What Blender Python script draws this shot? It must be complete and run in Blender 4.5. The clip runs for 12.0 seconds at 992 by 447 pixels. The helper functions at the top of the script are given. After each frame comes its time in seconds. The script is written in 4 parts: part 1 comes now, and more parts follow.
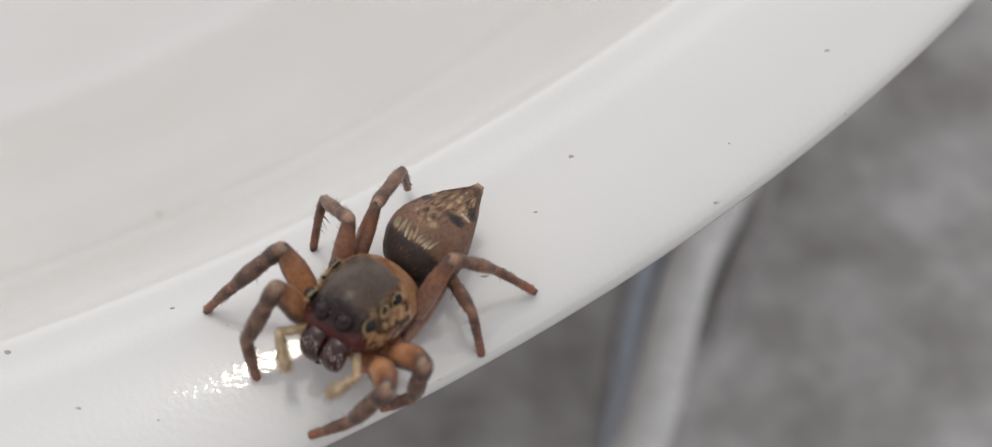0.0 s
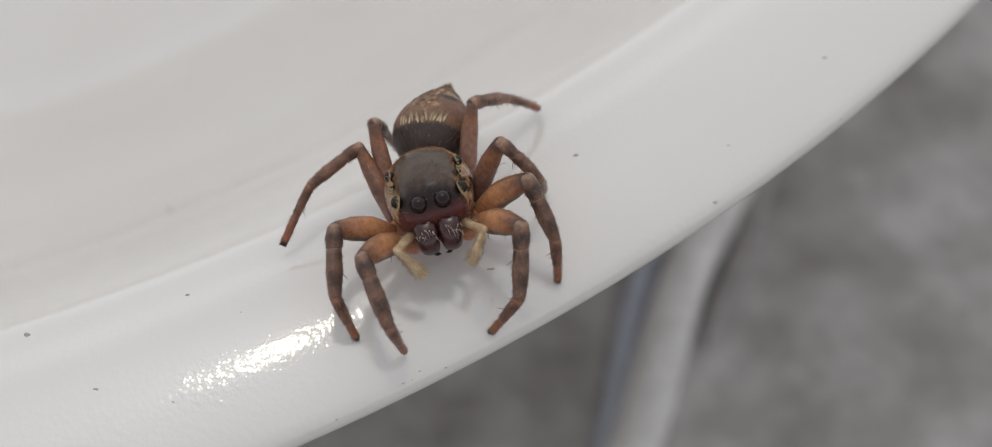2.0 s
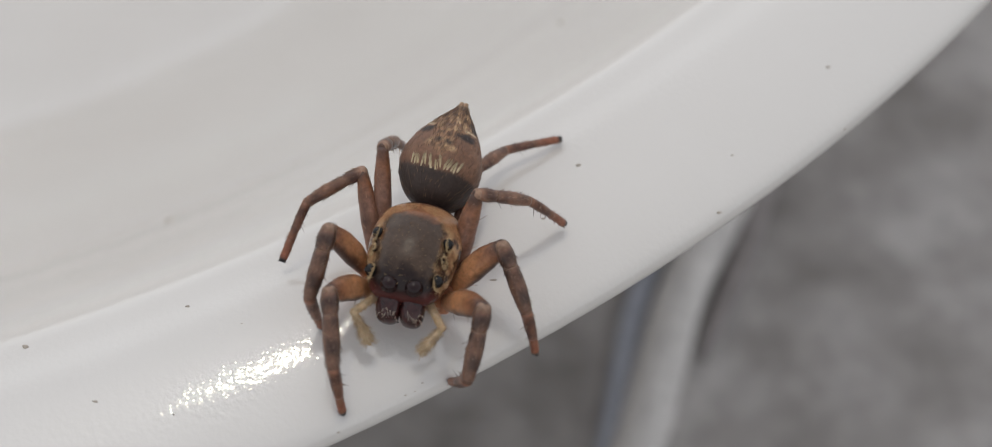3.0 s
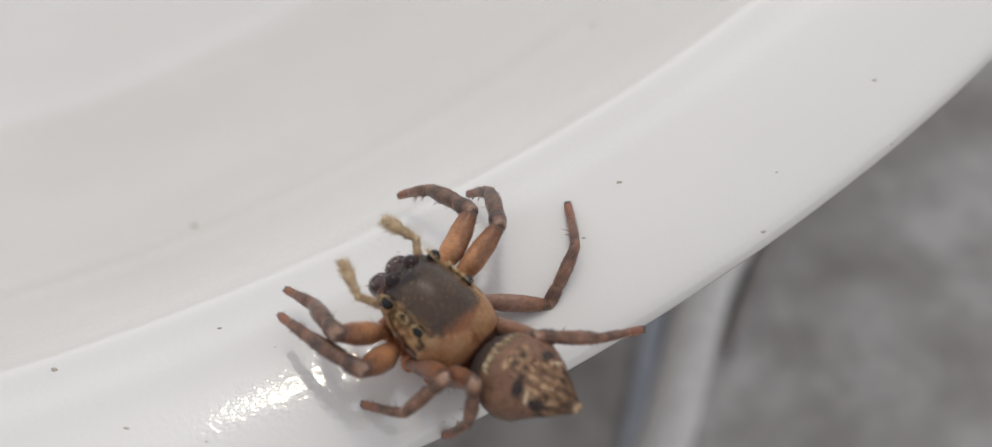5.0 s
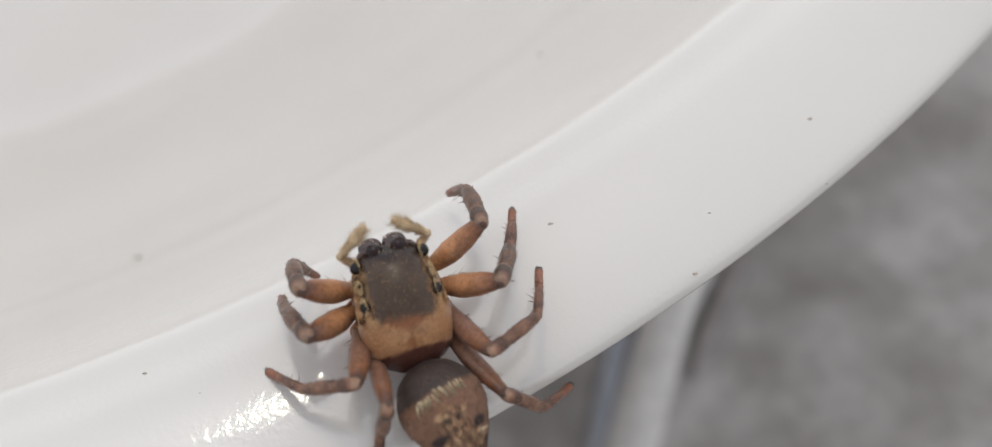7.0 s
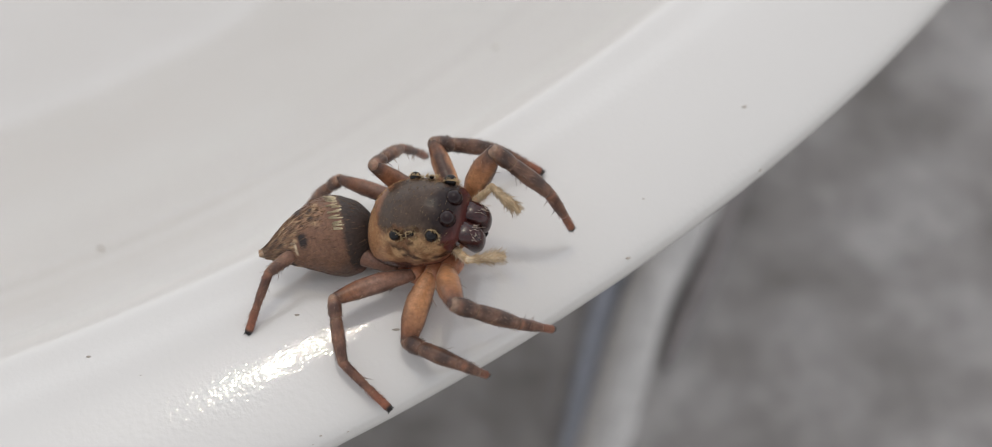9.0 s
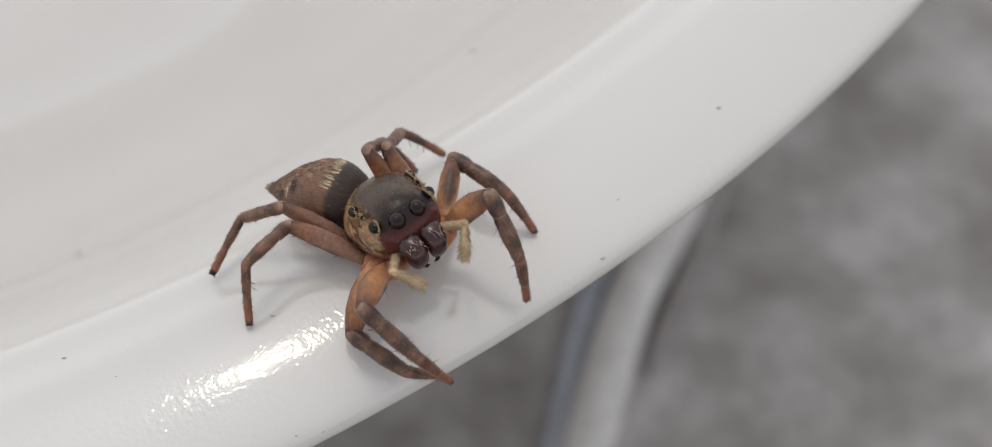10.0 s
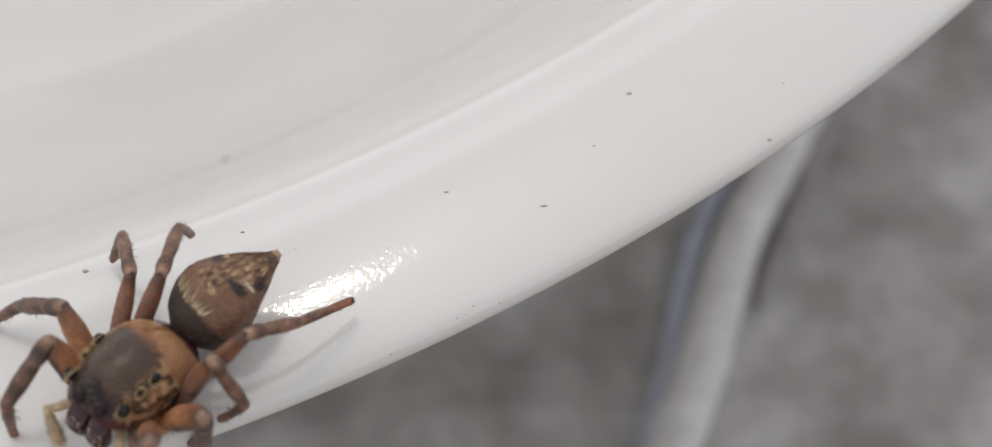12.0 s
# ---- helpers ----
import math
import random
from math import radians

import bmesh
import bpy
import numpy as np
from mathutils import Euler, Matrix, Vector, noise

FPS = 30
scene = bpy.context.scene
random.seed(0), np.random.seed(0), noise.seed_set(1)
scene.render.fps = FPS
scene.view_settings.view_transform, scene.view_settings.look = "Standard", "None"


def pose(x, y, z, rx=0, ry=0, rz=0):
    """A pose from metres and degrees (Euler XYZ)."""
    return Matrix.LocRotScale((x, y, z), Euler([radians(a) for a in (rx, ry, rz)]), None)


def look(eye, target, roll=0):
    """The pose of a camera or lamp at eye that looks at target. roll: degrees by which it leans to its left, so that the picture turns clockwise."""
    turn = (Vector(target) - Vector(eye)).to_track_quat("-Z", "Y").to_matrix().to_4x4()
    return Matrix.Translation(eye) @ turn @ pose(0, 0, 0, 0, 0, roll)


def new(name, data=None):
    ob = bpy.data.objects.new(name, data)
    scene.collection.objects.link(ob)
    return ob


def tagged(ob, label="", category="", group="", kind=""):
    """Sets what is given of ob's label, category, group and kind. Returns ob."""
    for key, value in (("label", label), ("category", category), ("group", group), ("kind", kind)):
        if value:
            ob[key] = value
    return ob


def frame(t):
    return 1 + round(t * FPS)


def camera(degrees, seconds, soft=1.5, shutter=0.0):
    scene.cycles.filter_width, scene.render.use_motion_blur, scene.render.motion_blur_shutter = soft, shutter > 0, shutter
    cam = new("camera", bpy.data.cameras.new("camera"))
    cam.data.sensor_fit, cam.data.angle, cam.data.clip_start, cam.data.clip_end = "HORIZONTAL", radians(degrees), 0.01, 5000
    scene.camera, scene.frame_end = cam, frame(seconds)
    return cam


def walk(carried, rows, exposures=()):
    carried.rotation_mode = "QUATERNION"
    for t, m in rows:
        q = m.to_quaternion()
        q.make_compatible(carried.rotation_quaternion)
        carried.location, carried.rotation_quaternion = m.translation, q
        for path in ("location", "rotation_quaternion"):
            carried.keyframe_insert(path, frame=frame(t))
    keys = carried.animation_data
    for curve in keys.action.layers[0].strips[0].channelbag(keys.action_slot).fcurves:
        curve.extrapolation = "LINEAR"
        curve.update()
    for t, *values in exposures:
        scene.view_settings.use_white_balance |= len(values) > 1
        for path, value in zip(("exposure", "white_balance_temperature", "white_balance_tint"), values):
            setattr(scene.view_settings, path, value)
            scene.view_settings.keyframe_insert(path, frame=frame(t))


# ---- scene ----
# ---------------------------------------------------------------- camera
cam = camera(36.0, 12.0, soft=0.9)
cam.data.dof.use_dof = True
cam.data.dof.focus_distance = 0.0365
cam.data.dof.aperture_fstop = 64.0
walk(cam, [
    (0.0, pose(0.02718, -0.06263, 0.06709, 32.79, 0.44, -0.87)),
    (0.5, pose(0.02766, -0.06290, 0.06769, 33.15, 0.16, -0.85)),
    (1.0, pose(0.02575, -0.06473, 0.06678, 32.80, -0.00, 0.10)),
    (1.5, pose(0.02609, -0.06412, 0.06720, 33.16, 0.16, 0.20)),
    (2.0, pose(0.02683, -0.06361, 0.06786, 33.22, -0.34, -0.20)),
    (2.5, pose(0.02738, -0.06366, 0.06787, 33.53, 0.01, -0.21)),
    (3.0, pose(0.02662, -0.06354, 0.06757, 33.77, -0.49, -0.39)),
    (5.0, pose(0.02591, -0.06200, 0.06744, 32.62, -0.30, -0.05)),
    (5.5, pose(0.02578, -0.06171, 0.06701, 32.64, -0.16, 0.07)),
    (6.0, pose(0.02554, -0.06151, 0.06653, 32.00, -0.10, 0.23)),
    (6.5, pose(0.02697, -0.06152, 0.06700, 32.09, 0.15, 0.12)),
    (7.0, pose(0.02749, -0.06100, 0.06782, 32.60, -0.45, -0.18)),
    (7.5, pose(0.02737, -0.06139, 0.06751, 32.66, -0.29, -0.12)),
    (9.5, pose(0.02980, -0.06193, 0.06850, 32.68, 0.23, -0.24)),
    (10.0, pose(0.02974, -0.06211, 0.06832, 33.11, -0.12, -0.49)),
    (10.5, pose(0.02898, -0.06208, 0.06863, 33.20, 0.38, 0.09)),
    (11.0, pose(0.02910, -0.06237, 0.06867, 33.04, 0.65, 0.16)),
    (11.5, pose(0.02796, -0.06396, 0.06784, 32.82, 1.17, 0.16)),
    (12.0, pose(0.02683, -0.06461, 0.06726, 32.65, 1.42, 0.75)),
], exposures=[(0.0, 0.66), (0.5, 0.71), (1.5, 0.60), (2.0, 0.48), (2.5, 0.46), (3.2, 0.46), (5.0, 0.63), (6.5, 0.66), (7.0, 0.68), (7.6, 0.70), (9.5, 0.57), (10.5, 0.60), (11.0, 0.65), (11.5, 0.71), (12.0, 0.63)])

# ---------------------------------------------------------------- world and light
world = bpy.data.worlds.new("sky")
scene.world = world
world.use_nodes = True
wn = world.node_tree
wn.nodes.clear()
w_sky = wn.nodes.new("ShaderNodeTexSky")
w_sky.sky_type, w_sky.sun_disc = "NISHITA", False
w_sky.sun_elevation, w_sky.sun_rotation = radians(70), radians(-13)
w_sky.air_density, w_sky.dust_density = 1.0, 1.0
w_hue = wn.nodes.new("ShaderNodeHueSaturation")
w_hue.inputs["Saturation"].default_value = 0.21
w_bg = wn.nodes.new("ShaderNodeBackground")
w_bg.inputs["Strength"].default_value = 0.15
w_out = wn.nodes.new("ShaderNodeOutputWorld")
wn.links.new(w_sky.outputs[0], w_hue.inputs["Color"])
wn.links.new(w_hue.outputs[0], w_bg.inputs["Color"])
wn.links.new(w_bg.outputs[0], w_out.inputs["Surface"])

sun = new("sun", bpy.data.lights.new("sun", "SUN"))
sun.data.energy, sun.data.angle, sun.data.color = 0.17, radians(1.8), (1.0, 0.92, 0.7)
sun.matrix_basis = look((-0.065, 0.33, 0.94), (0, 0, 0))

# ---------------------------------------------------------------- materials
MM = 0.001


def srgb(r, g, b):
    return [((c / 255 + 0.055) / 1.055) ** 2.4 if c > 10 else c / 255 / 12.92 for c in (r, g, b)]


def shader(name):
    m = bpy.data.materials.new(name)
    m.use_nodes = True
    nt = m.node_tree
    return m, nt, nt.nodes["Principled BSDF"]


def noise_node(nt, scale, detail=4.0, rough=0.55, stretch=(1, 1, 1)):
    co = nt.nodes.new("ShaderNodeTexCoord")
    mp = nt.nodes.new("ShaderNodeMapping")
    mp.inputs["Scale"].default_value = stretch
    nz = nt.nodes.new("ShaderNodeTexNoise")
    nz.inputs["Scale"].default_value, nz.inputs["Detail"].default_value = scale, detail
    nz.inputs["Roughness"].default_value = rough
    nt.links.new(co.outputs["Object"], mp.inputs["Vector"])
    nt.links.new(mp.outputs[0], nz.inputs["Vector"])
    return nz


def ramp_node(nt, source, stops):
    rp = nt.nodes.new("ShaderNodeValToRGB")
    el = rp.color_ramp.elements
    el[0].position, el[0].color = stops[0][0], (*stops[0][1], 1)
    el[1].position, el[1].color = stops[-1][0], (*stops[-1][1], 1)
    for p, c in stops[1:-1]:
        el.new(p).color = (*c, 1)
    nt.links.new(source, rp.inputs[0])
    return rp


def mix_node(nt, blend, fac, a, b):
    mx = nt.nodes.new("ShaderNodeMix")
    mx.data_type, mx.blend_type = "RGBA", blend
    if isinstance(fac, float):
        mx.inputs[0].default_value = fac
    else:
        nt.links.new(fac, mx.inputs[0])
    for k, v in ((6, a), (7, b)):
        if isinstance(v, (tuple, list)):
            mx.inputs[k].default_value = (*v, 1)
        else:
            nt.links.new(v, mx.inputs[k])
    return mx.outputs[2]


def bump_node(nt, bsdf, height, strength, distance):
    bp = nt.nodes.new("ShaderNodeBump")
    bp.inputs["Strength"].default_value, bp.inputs["Distance"].default_value = strength, distance
    nt.links.new(height, bp.inputs["Height"])
    nt.links.new(bp.outputs[0], bsdf.inputs["Normal"])
    return bp


def glaze_material():
    m, nt, b = shader("white glaze")
    big = noise_node(nt, 90, 3)
    col = ramp_node(nt, big.outputs["Fac"], [(0.3, (0.59, 0.557, 0.518)), (0.7, (0.625, 0.595, 0.558))])
    nt.links.new(col.outputs[0], b.inputs["Base Color"])
    wear = noise_node(nt, 900, 3, 0.6)
    ro = ramp_node(nt, wear.outputs["Fac"], [(0.35, (0.03,) * 3), (0.7, (0.06,) * 3)])
    nt.links.new(ro.outputs[0], b.inputs["Roughness"])
    b.inputs["IOR"].default_value = 1.62
    # fine ripples of the glaze, drawn out along the turning direction
    co = nt.nodes.new("ShaderNodeTexCoord")
    xyz = nt.nodes.new("ShaderNodeSeparateXYZ")
    nt.links.new(co.outputs["Object"], xyz.inputs[0])

    def maths(op, p, q=None):
        n = nt.nodes.new("ShaderNodeMath")
        n.operation = op
        for k, v in enumerate((p, q)):
            if isinstance(v, (int, float)):
                n.inputs[k].default_value = v
            elif v is not None:
                nt.links.new(v, n.inputs[k])
        return n.outputs[0]

    rad = maths("SQRT", maths("ADD", maths("MULTIPLY", xyz.outputs[0], xyz.outputs[0]), maths("MULTIPLY", xyz.outputs[1], xyz.outputs[1])))
    ang = maths("MULTIPLY", maths("ARCTAN2", xyz.outputs[1], xyz.outputs[0]), 0.062)
    vec = nt.nodes.new("ShaderNodeCombineXYZ")
    for k, v in enumerate((rad, ang, xyz.outputs[2])):
        nt.links.new(v, vec.inputs[k])
    nz = nt.nodes.new("ShaderNodeTexNoise")
    nz.inputs["Scale"].default_value, nz.inputs["Detail"].default_value, nz.inputs["Roughness"].default_value = 6000, 2.2, 0.55
    nt.links.new(vec.outputs[0], nz.inputs["Vector"])
    bump_node(nt, b, nz.outputs["Fac"], 0.24, 0.00003)
    return m


def ground_material():
    m, nt, b = shader("grey stone")
    big = noise_node(nt, 150, 2.5, 0.55)
    fine = noise_node(nt, 900, 5, 0.65)
    c1 = ramp_node(nt, big.outputs["Fac"], [(0.32, srgb(142, 136, 131)), (0.5, srgb(169, 163, 158)), (0.68, srgb(195, 190, 185))])
    c2 = ramp_node(nt, fine.outputs["Fac"], [(0.3, (0.75,) * 3), (0.7, (1.05,) * 3)])
    nt.links.new(mix_node(nt, "MULTIPLY", 1.0, c1.outputs[0], c2.outputs[0]), b.inputs["Base Color"])
    b.inputs["Roughness"].default_value = 0.9
    bump_node(nt, b, fine.outputs["Fac"], 0.5, 0.0006)
    return m


def plain_material(name, rgb, rough, scale, depth=0.0, spread=0.25, coat=0.0, shine=0.5):
    m, nt, b = shader(name)
    nz = noise_node(nt, scale, 4)
    lo, hi = [c * (1 - spread) for c in rgb], [min(1, c * (1 + spread)) for c in rgb]
    rp = ramp_node(nt, nz.outputs["Fac"], [(0.3, lo), (0.7, hi)])
    nt.links.new(rp.outputs[0], b.inputs["Base Color"])
    b.inputs["Roughness"].default_value, b.inputs["Coat Weight"].default_value = rough, coat
    b.inputs["Specular IOR Level"].default_value = shine
    if depth:
        bump_node(nt, b, nz.outputs["Fac"], 0.6, depth)
    return m


def tinted_material(name, rough, scale, depth, spread, sheen=0.0, under=0.0, shine=0.33):
    """Cuticle whose pattern of colours is kept with the mesh; grain and relief are added here."""
    m, nt, b = shader(name)
    at = nt.nodes.new("ShaderNodeAttribute")
    at.attribute_name = "tint"
    nz = noise_node(nt, scale, 5, 0.65)
    rp = ramp_node(nt, nz.outputs["Fac"], [(0.3, (1 - spread,) * 3), (0.7, (1 + spread,) * 3)])
    col = mix_node(nt, "MULTIPLY", 1.0, at.outputs["Color"], rp.outputs[0])
    nt.links.new(col, b.inputs["Base Color"])
    b.inputs["Roughness"].default_value = rough
    b.inputs["Sheen Weight"].default_value = sheen
    b.inputs["Specular IOR Level"].default_value = shine
    if under:
        b.inputs["Subsurface Weight"].default_value = under
        b.inputs["Subsurface Radius"].default_value = (1.0, 0.5, 0.25)
        b.inputs["Subsurface Scale"].default_value = 0.0002
    bump_node(nt, b, nz.outputs["Fac"], 0.5, depth)
    return m


M_GLAZE = glaze_material()
M_GROUND = ground_material()
M_SPECK = plain_material("dust", srgb(172, 162, 150), 0.9, 9000, 0.00002)
M_CORD = plain_material("pale cord", srgb(200, 195, 190), 0.85, 700, 0.0004, 0.12)
M_SLATE_SHADE = plain_material("slate side shade", srgb(164, 166, 174), 0.85, 700, 0.0004, 0.15)
M_DARK_SHADE = plain_material("dark side shade", srgb(138, 131, 128), 0.85, 700, 0.0004, 0.15)
M_CUTICLE = tinted_material("cuticle", 0.2, 14000, 0.000014, 0.28, 0.02, 0.0, 0.25)
M_ABDOMEN = tinted_material("scaled abdomen", 0.5, 12000, 0.00004, 0.35, 0.05)
M_LEG = tinted_material("leg cuticle", 0.28, 9000, 0.00002, 0.3, 0.03, 0.12)
M_HAIR = tinted_material("hair", 0.5, 4000, 0.000002, 0.15, 0.05)
M_EYE = plain_material("eye", (0.006, 0.004, 0.004), 0.12, 3000, 0, 0.2, 0.0, 0.3)
M_EYE_RED = plain_material("front eye", (0.014, 0.004, 0.004), 0.12, 3000, 0, 0.2, 0.0, 0.3)
M_JAW = plain_material("jaw", srgb(54, 24, 22), 0.2, 9000, 0.00001, 0.4, 0.0)


# ---------------------------------------------------------------- mesh helpers
def blend(a, b, k):
    k = max(0.0, min(1.0, k))
    return tuple(x + (y - x) * k for x, y in zip(a, b))


def part(name, bm, material, parent, label="", tint=None, smooth=True, fur=None):
    """Links a bmesh as one mesh object under a thing or a part. tint: a function of a point (in mm) that gives its colour.
    fur: the number of points of the bare skin, and the two colours between which the bristles after it vary."""
    me = bpy.data.meshes.new(name)
    bm.to_mesh(me)
    bm.free()
    for m in material if isinstance(material, (tuple, list)) else (material,):
        me.materials.append(m)
    if smooth:
        me.shade_smooth()
    if tint:
        at = me.color_attributes.new("tint", "FLOAT_COLOR", "POINT")
        for v, a in zip(me.vertices, at.data):
            a.color = (*tint(v.co / MM), 1)
        if fur:
            rnd = random.Random(11)
            for i in range(fur[0], len(at.data), 4):
                own = tint(me.vertices[i].co / MM)
                k = rnd.random()
                c = blend(own, fur[1], 0.45) if k < 0.5 else blend(own, fur[2], 0.5)
                for q in range(i, min(i + 4, len(at.data))):
                    at.data[q].color = (*c, 1)
    ob = new(name, me)
    ob.parent = parent
    if label:
        tagged(ob, label)
    return ob


def loft(bm, rings, caps=True, index=0):
    """Joins rings of points (mm) into a skin."""
    made = [[bm.verts.new(Vector(p) * MM) for p in r] for r in rings]
    n = len(made[0])
    for a, b in zip(made, made[1:]):
        for i in range(n):
            f = bm.faces.new((a[i], a[(i + 1) % n], b[(i + 1) % n], b[i]))
            f.material_index = index
    if caps:
        for r in (made[0][::-1], made[-1]):
            bm.faces.new(r).material_index = index
    return made


def tube(bm, spine, radii, sides=14, index=0):
    """A tube along points (mm) with a radius at each; radii may be pairs (across, along z)."""
    pts = [Vector(p) for p in spine]
    rings, side = [], None
    for i, p in enumerate(pts):
        d = (pts[min(i + 1, len(pts) - 1)] - pts[max(i - 1, 0)]).normalized()
        if side is None:
            side = d.cross(Vector((0.02, 0.03, 1)) if abs(d.z) < 0.9 else Vector((0, 1, 0))).normalized()
        side = (side - d * side.dot(d)).normalized()
        up = side.cross(d)
        ra, rb = radii[i] if isinstance(radii[i], tuple) else (radii[i], radii[i])
        rings.append([p + side * ra * math.cos(a) + up * rb * math.sin(a) for a in (2 * math.pi * k / sides for k in range(sides))])
    return loft(bm, rings, True, index)


def hair(bm, root, tip, thick, index=1):
    """A fine three-sided bristle (mm)."""
    r, t = Vector(root), Vector(tip)
    d = (t - r).normalized()
    s = d.orthogonal().normalized() * thick
    u = d.cross(s)
    base = [bm.verts.new((r + s * math.cos(a) + u * math.sin(a)) * MM) for a in (0, 2.094, 4.189)]
    end = bm.verts.new(t * MM)
    for i in range(3):
        bm.faces.new((base[i], base[(i + 1) % 3], end)).material_index = index


def ball(bm, centre, radii, u=16, v=10, index=0):
    m = Matrix.Translation(Vector(centre) * MM) @ Matrix.Diagonal((*(Vector(radii) * MM), 1))
    got = bmesh.ops.create_uvsphere(bm, u_segments=u, v_segments=v, radius=1.0, matrix=m)
    for f in {f for w in got["verts"] for f in w.link_faces}:
        f.material_index = index


def lerp(x, table):
    """Straight-line reading of a table of pairs."""
    if x <= table[0][0]:
        return table[0][1]
    for (a, p), (b, q) in zip(table, table[1:]):
        if x <= b:
            return p + (q - p) * (x - a) / (b - a)
    return table[-1][1]


def speckle(p, scale):
    return noise.noise(Vector(p) * scale)


# ---------------------------------------------------------------- ground
def build_ground():
    bm = bmesh.new()
    bmesh.ops.create_grid(bm, x_segments=40, y_segments=40, size=60.0)
    ob = part("ground", bm, M_GROUND, None)
    tagged(ob, "mottled grey brown stone ground, slightly rough", "ground", kind="structure")


build_ground()


def smooth_line(pts, steps):
    """Points (mm) on a smooth curve through pts."""
    v = [Vector(p) for p in pts]
    v = [v[0] * 2 - v[1]] + v + [v[-1] * 2 - v[-2]]
    out = []
    for i in range(1, len(v) - 2):
        a, b, c, d = v[i - 1:i + 3]
        for k in range(steps):
            t = k / steps
            out.append(0.5 * (2 * b + (c - a) * t + (2 * a - 5 * b + 4 * c - d) * t * t + (3 * b - a - 3 * c + d) * t ** 3))
    return out + [v[-2]]


def build_cord(name, label, material, pts, radius, taper=0.0):
    line = smooth_line(pts, 10)
    n = len(line) - 1
    bm = bmesh.new()
    rad = [radius * (1 + 0.05 * math.sin(i * 1.7)) * (1 - taper * (i / n) ** 3) for i in range(n + 1)]
    tube(bm, line, rad, 14)
    tagged(part(name, bm, material, None), label, "cord")


build_cord("cord", "pale grey soft cord curving across the stone ground", M_CORD,
           [(60, 20, 1.2), (50, 0, 1.2), (44, -9.5, 1.2), (39.8, -17.7, 1.2), (37.5, -22.1, 1.2), (36.3, -25.1, 1.2), (35.3, -28.4, 1.2), (34.5, -31.1, 1.2), (33.2, -34.5, 1.2), (28, -48, 1.2), (20, -70, 1.2)], 1.25)
# slate strand added in place of the bluish shade along the pale cord's left
build_cord("cord", "thin slate grey strand standing in for shade beside the pale cord", M_SLATE_SHADE,
           [(52, 11, 0.6), (43, -6, 0.6), (38.5, -15, 0.6), (35.2, -22.2, 0.6), (33.9, -26.9, 0.6), (33.0, -31.1, 0.6), (31.6, -35.2, 0.6), (26, -48.5, 0.6), (17.5, -71, 0.6)], 0.65)
# tapering dark strand that stands for the shadow on the pale cord's right
build_cord("cord", "short dark grey strand in place of the shadow right of the pale cord", M_DARK_SHADE,
           [(58, 10, 0.8), (48, -5, 0.8), (42.2, -15.7, 0.8), (40.3, -20.9, 0.8), (38.6, -24.7, 0.8), (37.7, -27.0, 0.8)], 0.85, 0.75)

# ---------------------------------------------------------------- bowl
RIM_Z, RIM_R = 36.0, 62.1
BOWL_X, BOWL_Y = -4.98, 7.19
RIM = [(-15.1, -11.0), (-13.1, -8.7), (-11.7, -7.1), (-10.5, -5.7), (-9.0, -3.95), (-8.0, -2.8), (-7.4, -2.12), (-7.0, -1.68), (-6.7, -1.36), (-6.4, -1.06), (-6.15, -0.83),
       (-5.9, -0.64), (-5.65, -0.49), (-5.4, -0.385), (-5.15, -0.31), (-4.95, -0.255), (-4.7, -0.175), (-4.4, -0.06), (-4.05, 0.07), (-3.7, 0.15), (-3.3, 0.19),
       (-2.9, 0.19), (-2.4, 0.17), (-1.9, 0.1275), (-1.4, 0.0625), (-0.9, -0.018), (-0.5, -0.1), (-0.25, -0.175), (-0.1, -0.28), (-0.02, -0.43), (0.0, -0.57),
       (-0.04, -0.76), (-0.15, -0.9), (-0.35, -1.0), (-0.7, -1.06)]


def surface_height(x, y):
    """Height of the bowl's top (mm) over a point of the plan (mm)."""
    return RIM_Z + lerp(math.hypot(x - BOWL_X, y - BOWL_Y) - RIM_R, RIM[:31])


def lathe(bm, profile, turns):
    cols = [[bm.verts.new((r * MM * math.cos(a), r * MM * math.sin(a), z * MM)) for r, z in profile] for a in (2 * math.pi * k / turns for k in range(turns))]
    for i in range(turns):
        a, b = cols[i], cols[(i + 1) % turns]
        for k in range(len(profile) - 1):
            bm.faces.new((a[k], b[k], b[k + 1], a[k + 1]))


